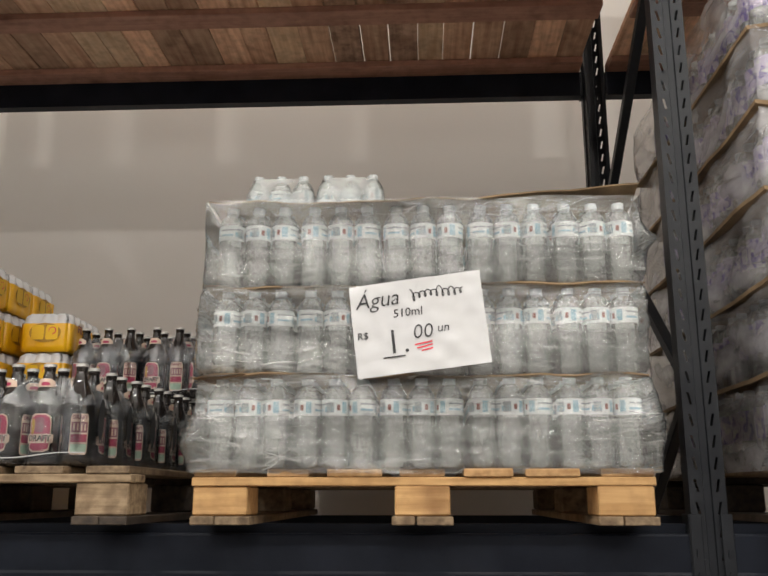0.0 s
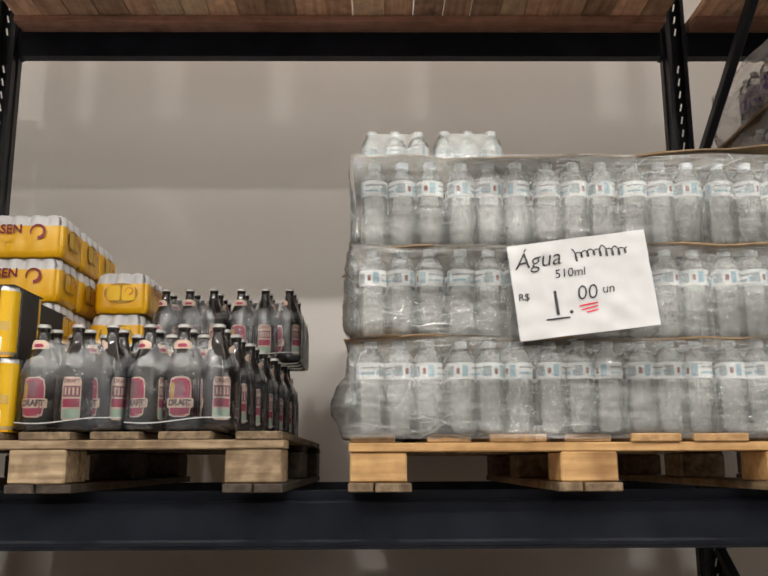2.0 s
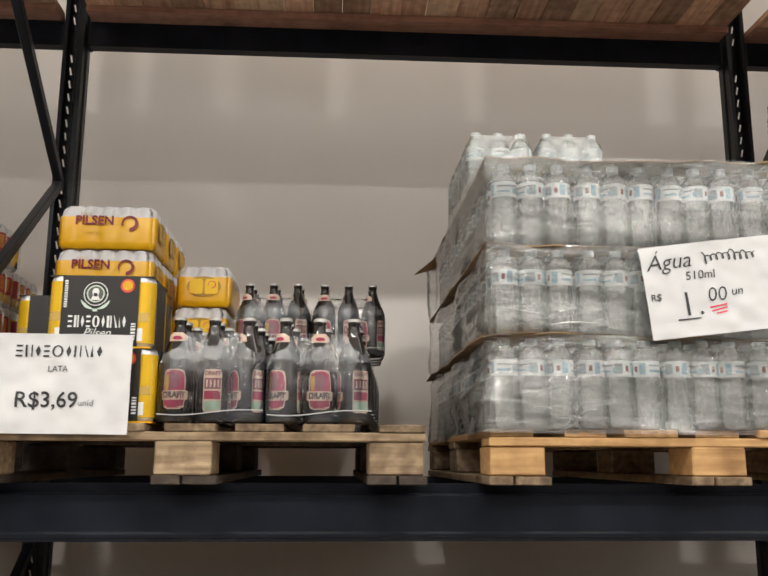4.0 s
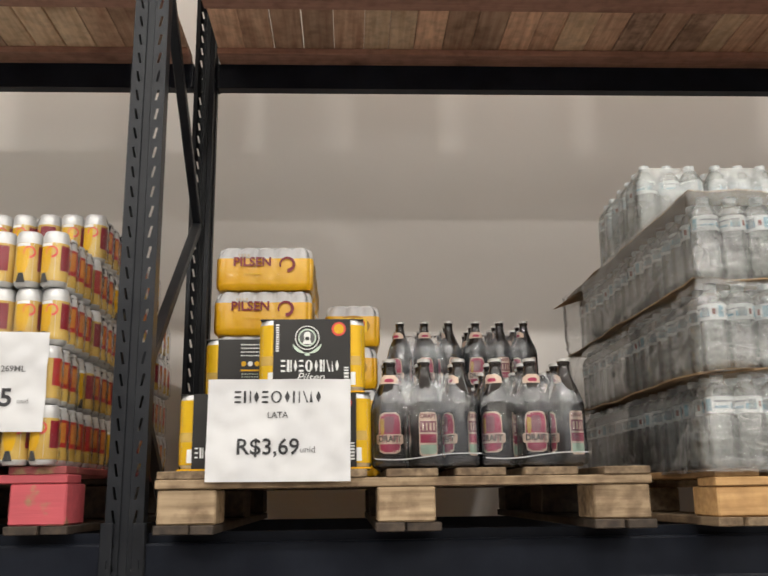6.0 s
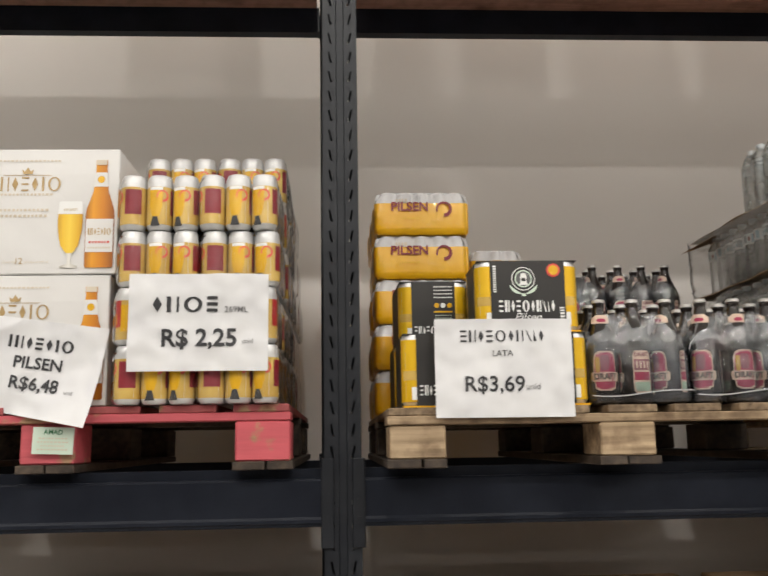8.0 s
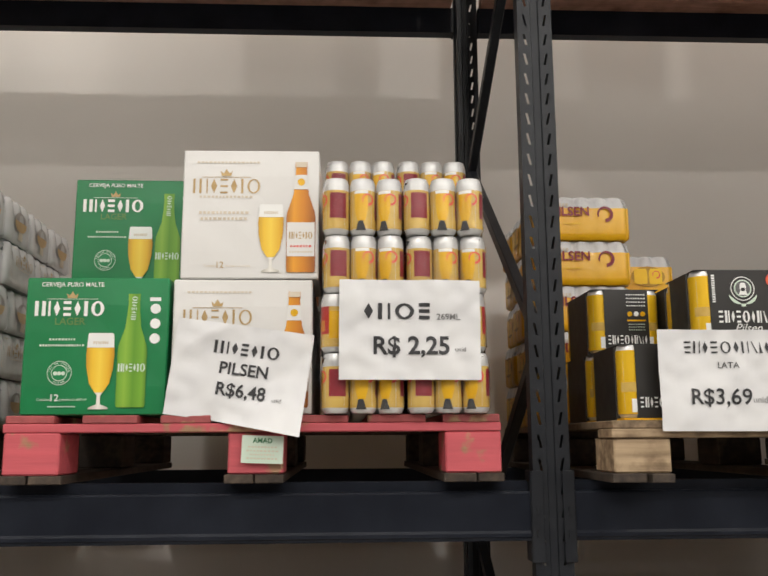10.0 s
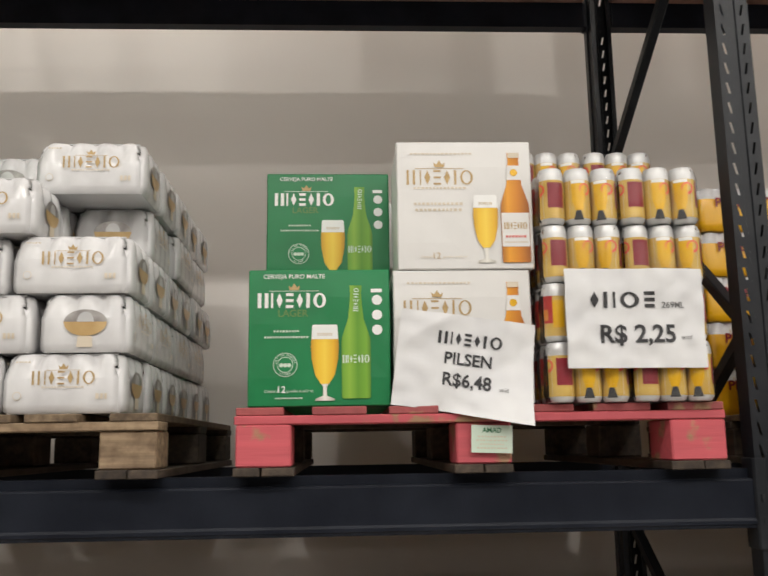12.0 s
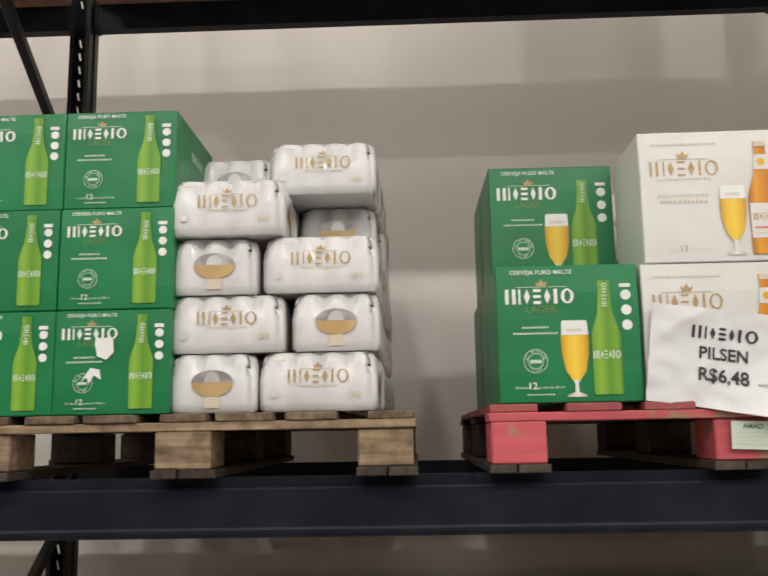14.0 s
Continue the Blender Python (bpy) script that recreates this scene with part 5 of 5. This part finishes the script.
# ---- printed cartons of bottles ----
def goblet(parent, x, y, z, s):
    ob = printed("print", flat(outline([(0.020 * s, 0.0), (0.019 * s, 0.004 * s), (0.004 * s, 0.010 * s), (0.0035 * s, 0.028 * s), (0.010 * s, 0.036 * s)])), CLEAR_PRINT, parent, x, y, z)
    printed("print", flat(outline([(0.008 * s, 0.034 * s), (0.020 * s, 0.052 * s), (0.027 * s, 0.085 * s), (0.0285 * s, 0.112 * s), (0.0275 * s, 0.128 * s)])), BEER, parent, x, y - 0.0005, z)
    printed("print", flat(outline([(0.0275 * s, 0.126 * s), (0.0262 * s, 0.152 * s), (0.024 * s, 0.156 * s)])), WHITE if s > 0.9 else PALE_GOLD, parent, x, y - 0.001, z)
    printed("print", bars(7, 0.03 * s, 0.006 * s, 0.3, 4), PALE_GOLD, parent, x, y - 0.0015, z + 0.136 * s)
    return ob


def crest(parent, x, y, z, mat, s=1.0):
    pts = [(-0.011, 0), (0.011, 0), (0.014, 0.012), (0.007, 0.006), (0, 0.017), (-0.007, 0.006), (-0.014, 0.012)]
    printed("print", flat([(a * s, b * s) for a, b in pts]), mat, parent, x, y, z)


def carton_shell(name, w, d, h, mat, label, category, group):
    ob = thing(name, Matrix(), label, category, group)
    bm = box(-w / 2, w / 2, 0, d, 0, h, 0.0025)
    bmesh.ops.subdivide_edges(bm, edges=[e for e in bm.edges if e.calc_length() > 0.1], cuts=4, use_grid_fill=True)
    for v in bm.verts:
        if 0.01 < v.co.z < h - 0.01:
            v.co.y += 0.0025 * noise.noise((v.co.x * 8, v.co.z * 8, 4.0)) - 0.0015
            v.co.x += 0.002 * noise.noise((v.co.y * 8, v.co.z * 8, 9.0))
    return ob, part("carton_body", bm, mat, ob)


def print_beer_bottle(parent, x, y, z, s, mat, band):
    half = [(0.0265, 0.0), (0.0285, 0.004), (0.029, 0.11), (0.0275, 0.122), (0.0215, 0.140), (0.0155, 0.158), (0.0125, 0.185), (0.0108, 0.212), (0.0118, 0.214), (0.0118, 0.226)]
    printed("print", flat(outline([(a * s, b * s) for a, b in half])), mat, parent, x, y, z)
    printed("print", marks("stqkqsr", 0.053 * s, 0.016 * s, 0.16), band, parent, x, y - 0.0008, z + 0.078 * s)
    return x


def green_carton(w, d, h, with_glass, label, group):
    ob, body = carton_shell("green_beer_carton", w, d, h, GREEN, label, "beer carton", group)
    k, f = w / 0.31, -0.0035
    u = h / 0.30
    lettering("CERVEJA PURO MALTE", 0.0135 * k, WHITE, body, -0.055 * k, f, 0.284 * u, 0.008)
    printed("print", bars(1, 0.11 * k, 0.0012), PALE, body, -0.055 * k, f, 0.252 * u)
    crest(body, -0.055 * k, f, 0.254 * u, GOLD, 0.9 * k)
    printed("print", marks("stqkqsr", 0.150 * k, 0.033 * u, 0.2), WHITE, body, -0.060 * k, f, 0.231 * u)
    lettering("LAGER", 0.022 * k, DIM_GREEN, body, -0.058 * k, f, 0.202 * u, 0.01)
    printed("print", bars(9, 0.055 * k, 0.0042, 0.4, 4), PALE, body, -0.072 * k, f, 0.163 * u)
    printed("print", bars(17, 0.095 * k, 0.0042, 0.4, 7), PALE, body, -0.072 * k, f, 0.150 * u)
    for r, mat, dy in ((0.0265, PALE, 0), (0.0250, GREEN, 0.0004), (0.0175, PALE, 0.0008), (0.0160, GREEN, 0.0012)):
        printed("print", disc(0, 0, r * k), mat, body, -0.074 * k, f - dy, 0.090 * u)
    for a in (-1, 0, 1):
        printed("print", disc(0, 0, 0.0045 * k), PALE, body, -0.074 * k + 0.0085 * a * k, f - 0.0016, 0.089 * u)
    for words, start, step in (("LEI DA PUREZA", 168, -13.0), ("ALEMÃ", -118, 14.0)):
        for n, letter in enumerate(words):
            a = radians(start + step * n)
            if letter != " ":
                lettering(letter, 0.0062 * k, PALE, body, (-0.074 + 0.0212 * math.cos(a)) * k, f - 0.0016, 0.090 * u + 0.0212 * k * math.sin(a), 0.01, (90 if step < 0 else -90) - math.degrees(a))
    if with_glass:
        goblet(body, 0.012 * k, f, 0.012 * u, 1.06 * k)
    print_beer_bottle(body, 0.080 * k, f, 0.016 * u, 1.10 * k, LIME, PALE)
    printed("print", marks("stqkqsr", 0.052 * k, 0.011, 0.2), PALE, body, 0.0805 * k, f - 0.001, 0.232 * u, -88)
    printed("print", bars(1, 0.024 * k, 0.008), WHITE, body, 0.126 * k, f, 0.252 * u)
    for n in range(3):
        printed("print", disc(0, 0, 0.0112 * k), WHITE, body, 0.127 * k, f, (0.231 - 0.033 * n) * u)
    lettering("12", 0.021 * k, WHITE, body, -0.083 * k, f, 0.036 * u, 0.01)
    lettering("Contém", 0.0088 * k, PALE, body, -0.105 * k, f, 0.033 * u)
    lettering("garrafas de 600 ml", 0.0078 * k, PALE, body, -0.0425 * k, f, 0.033 * u)
    printed("print", bars(12, 0.058 * k, 0.003, 0.3, 5), PALE, body, -0.066 * k, f, 0.018 * u)
    side = printed("print", marks("stqkqsr", 0.12 * k, 0.028 * u, 0.2), PALE, body, w / 2 + 0.0035, d * 0.5, 0.2 * u)
    side.matrix_basis = pose(w / 2 + 0.0035, d * 0.5, 0.205 * u, 0, 0, 90)
    side = printed("print", bars(1, 0.06 * k, 0.022 * u), WHITE, body, 0, 0, 0)
    side.matrix_basis = pose(w / 2 + 0.0035, d * 0.5, 0.105 * u, 0, 0, 90)
    return ob, body


big, _ = green_carton(0.308, 0.24, 0.299, True, "glossy green printed carton of beer bottles", "large green cartons")
big.matrix_basis = pose(-2.768, 2.038, C_TOP + 0.001)
copy_thing(big, pose(-2.752, 2.285, C_TOP + 0.301, 0, 0, 0.6))
copy_thing(big, pose(-2.765, 2.285, C_TOP + 0.001))
copy_thing(big, pose(-2.765, 2.535, C_TOP + 0.001))
copy_thing(big, pose(-2.755, 2.535, C_TOP + 0.301))

small, sbody = green_carton(0.255, 0.34, 0.228, False, "glossy green printed carton of small beer bottles", "small green cartons")
small.matrix_basis = pose(-3.760, 2.02, D_TOP + 0.001)
tear = printed("torn_patch", flat([(-0.016, -0.02), (0.004, -0.028), (0.02, -0.012), (0.018, 0.014), (0.012, 0.024), (-0.004, 0.018), (-0.02, 0.022), (-0.022, 0.006)]), WHITE, sbody, -0.014, -0.0062, 0.146, 0, "white torn paper patch")
printed("torn_patch", flat([(-0.026, -0.016), (-0.012, -0.004), (-0.006, -0.018), (0.004, 0.0), (0.02, -0.01), (0.016, 0.012), (-0.004, 0.016)]), WHITE, sbody, -0.040, -0.0062, 0.085)
plain_small, _ = green_carton(0.255, 0.34, 0.228, False, "glossy green printed carton of small beer bottles", "small green cartons")
plain_small.matrix_basis = pose(-3.758, 2.02, D_TOP + 0.2305)
for x, k in ((-3.757, 2), (-4.016, 0), (-4.016, 1), (-4.014, 2)):
    copy_thing(plain_small, pose(x, 2.02 + (0.006 if k == 2 else 0), D_TOP + 0.001 + 0.2295 * k))


def ivory_carton():
    w, d, h, f = 0.306, 0.25, 0.297, -0.0035
    ob, body = carton_shell("white_beer_carton", w, d, h, IVORY, "white printed carton of beer bottles with gold lettering", "beer carton", "white cartons")
    printed("print", bars(16, 0.14, 0.004, 0.3, 5), PALE_GOLD, body, -0.052, f, 0.268)
    crest(body, -0.056, f, 0.236, GOLD, 0.95)
    printed("print", bars(1, 0.11, 0.0012), GOLD, body, -0.056, f, 0.233)
    printed("print", marks("stqkqsr", 0.152, 0.034, 0.12), GOLD, body, -0.056, f, 0.212)
    printed("print", bars(14, 0.118, 0.005, 0.4, 8), PALE_GOLD, body, -0.056, f, 0.187)
    printed("print", bars(12, 0.110, 0.006, 0.4, 3), PALE_GOLD, body, -0.060, f, 0.150)
    printed("print", bars(11, 0.104, 0.006, 0.4, 4), PALE_GOLD, body, -0.060, f, 0.136)
    lettering("12", 0.020, GOLD, body, -0.067, f, 0.030, 0.0)
    lettering("Contém", 0.0085, PALE_GOLD, body, -0.088, f, 0.028)
    lettering("garrafas de 600 ml", 0.0072, PALE_GOLD, body, -0.026, f, 0.028)
    goblet(body, 0.046, f, 0.014, 1.0)
    print_beer_bottle(body, 0.113, f, 0.014, 1.13, AMBER, PALE_GOLD)
    printed("print", flat(outline([(0.0310, 0.0), (0.0310, 0.078)])), IVORY, body, 0.113, f - 0.0012, 0.050)
    printed("print", marks("stqkqsr", 0.052, 0.016, 0.16), GOLD, body, 0.113, f - 0.0018, 0.098)
    printed("print", bars(7, 0.046, 0.005, 0.3, 3), SCARLET, body, 0.113, f - 0.0018, 0.073)
    printed("print", bars(9, 0.050, 0.004, 0.3, 3), PALE_GOLD, body, 0.113, f - 0.0018, 0.060)
    printed("print", flat(outline([(0.0165, 0.0), (0.0136, 0.03), (0.0125, 0.034)])), IVORY, body, 0.113, f - 0.0012, 0.205)
    printed("print", disc(0, 0, 0.0085), CAN_YELLOW, body, 0.113, f - 0.0018, 0.222)
    printed("print", bars(1, 0.025, 0.012), PALE_GOLD, body, 0.113, f - 0.0018, 0.263)
    return ob


ivory = ivory_carton()
ivory.matrix_basis = pose(-2.4525, 2.042, C_TOP + 0.001)
copy_thing(ivory, pose(-2.440, 2.040, C_TOP + 0.300, 0, 0, -0.5))
copy_thing(ivory, pose(-2.4525, 2.30, C_TOP + 0.001))
copy_thing(ivory, pose(-2.445, 2.55, C_TOP + 0.300))
copy_thing(ivory, pose(-2.4525, 2.55, C_TOP + 0.001))

# ---- white film packs of cans, brick-stacked ----
white_long, lw, ld = film_pack("white_can_pack", 4, 3, 0.0635, 0.1295, WHITE_FILM, WHITE_FILM, 0.075, "glossy white shrink-wrapped pack of beer cans with gold print", "can pack")


def pack_front(parent, y):
    crest(parent, 0.0, y, 0.094, GOLD, 0.75)
    printed("print", bars(1, 0.075, 0.001), GOLD, parent, 0.0, y, 0.092)
    printed("print", marks("stqkqsr", 0.134, 0.029, 0.13), GOLD, parent, 0.0, y, 0.076)
    printed("print", bars(14, 0.088, 0.0035, 0.4, 9), PALE_GOLD, parent, 0.0, y, 0.056)
    printed("print", bars(3, 0.024, 0.012, 0.3, 9), PALE_GOLD, parent, 0.082, y, 0.036)
    printed("print", disc(0, 0, 0.009), PALE_GOLD, parent, -0.095, y, 0.038)
    printed("print", disc(0, 0, 0.0078), WHITE_FILM, parent, -0.095, y - 0.0004, 0.038)
    printed("print", bars(5, 0.03, 0.0035, 0.4, 4), PALE_GOLD, parent, -0.085, y, 0.110)


def pack_end(parent, x, y, turn):
    """The oval hand hole at a pack's end, in flat patches: can tops above with shade in their grey, gold print below.
    """
    c, s = math.cos(radians(turn)), math.sin(radians(turn))
    ring = lambda a0, a1, rx, rz: [(rx * math.cos(radians(a0 + (a1 - a0) * k / 12)), rz * math.sin(radians(a0 + (a1 - a0) * k / 12))) for k in range(13)]
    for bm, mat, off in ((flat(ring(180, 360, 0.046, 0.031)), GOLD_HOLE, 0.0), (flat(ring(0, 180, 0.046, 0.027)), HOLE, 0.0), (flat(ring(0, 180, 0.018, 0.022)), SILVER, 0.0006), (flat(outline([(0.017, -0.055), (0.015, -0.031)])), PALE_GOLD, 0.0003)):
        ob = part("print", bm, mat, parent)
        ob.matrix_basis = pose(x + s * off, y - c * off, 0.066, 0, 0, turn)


# grey that holds the shade over the can tops inside the hole
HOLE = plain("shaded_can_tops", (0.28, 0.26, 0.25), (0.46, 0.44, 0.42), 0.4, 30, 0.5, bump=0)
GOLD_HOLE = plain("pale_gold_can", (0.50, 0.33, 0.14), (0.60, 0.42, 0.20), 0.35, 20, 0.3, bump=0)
pack_front(white_long, -ld / 2 - 0.003)
pack_end(white_long, lw / 2 + 0.003, 0.0, 90)
pack_end(white_long, -lw / 2 - 0.003, 0.0, -90)
xl, xr = -3.643, -3.180
rnd = random.Random(51)
placed = []
for layer in range(4):
    z = D_TOP + 0.001 + layer * 0.1305
    for row in range(6):
        y = 2.04 + row * 0.196
        deep = 2.04 + row * 0.262
        long_left = layer % 2 == 1
        if layer == 3 and row == 0:
            placed.append((xl + lw / 2, y - 0.018 + ld / 2, z, 0))
            continue
        if layer == 3 and row == 1:
            placed.append((xr - ld / 2 - 0.01, 2.29 + lw / 2, z, 90))
        side = (xl + lw / 2) if long_left else (xr - lw / 2)
        other = (xr - ld / 2) if long_left else (xl + ld / 2)
        if not (layer == 3 and row < 1):
            placed.append((side, y + ld / 2, z, 0))
        if deep < 2.95 and layer < 3:
            placed.append((other, deep + lw / 2, z, 90))
        if layer == 3 and row in (2, 3):
            placed.append((other, deep + lw / 2, z, 90))
z = D_TOP + 0.001 + 4 * 0.1305
for row in range(5):
    placed.append((-3.312, 2.165 + row * 0.198 + ld / 2, z, 0))
placed.append((-3.550, 2.28 + lw / 2, z, 90))
placed.append((-3.548, 2.545 + lw / 2, z, 90))
for n, (x, y, zz, turn) in enumerate(placed):
    m = pose(x + rnd.uniform(-0.004, 0.004), y + rnd.uniform(-0.004, 0.004), zz, 0, 0, turn + rnd.uniform(-1.2, 1.2))
    if n:
        copy_thing(white_long, m)
    else:
        white_long.matrix_basis = m

# ---- the wrapped stack of purple-labelled bottles beyond the frame ----
purple = water_pack(PURPLE_BAND, "film-wrapped six-pack of bottles with purple labels", "purple_bottle_pack", False, 7)
n = 0
for layer in range(6):
    for row in range(6):
        for col in range(3):
            if row > 1 and col > 0:
                continue
            m = pose(0.92 + col * 0.1915, 2.02 + row * 0.17, 1.572 + layer * 0.209, 0, 0, 0)
            if n:
                copy_thing(purple, m)
            else:
                purple.matrix_basis = m
            n += 1
for layer in range(1, 6):
    card_sheet(0.790, 1.42, 1.925, 3.05, 1.572 + layer * 0.209 - 0.0095, 20.0 + layer, "brown cardboard layer sheet between purple bottle packs", 0.0, 0.0100)
stretch_wrap(0.80, 1.42, 1.925, 3.06, 1.56, 2.83, MILKY, "milky stretch film wound round purple-labelled bottles", 15.0, 0.02, 120, 260, [1.572 + 0.209 * k for k in range(1, 6)], 110, ((3.4, 2.2, 0.2, 0.3), (0.1, 2.3, 0.08, 0.3)))
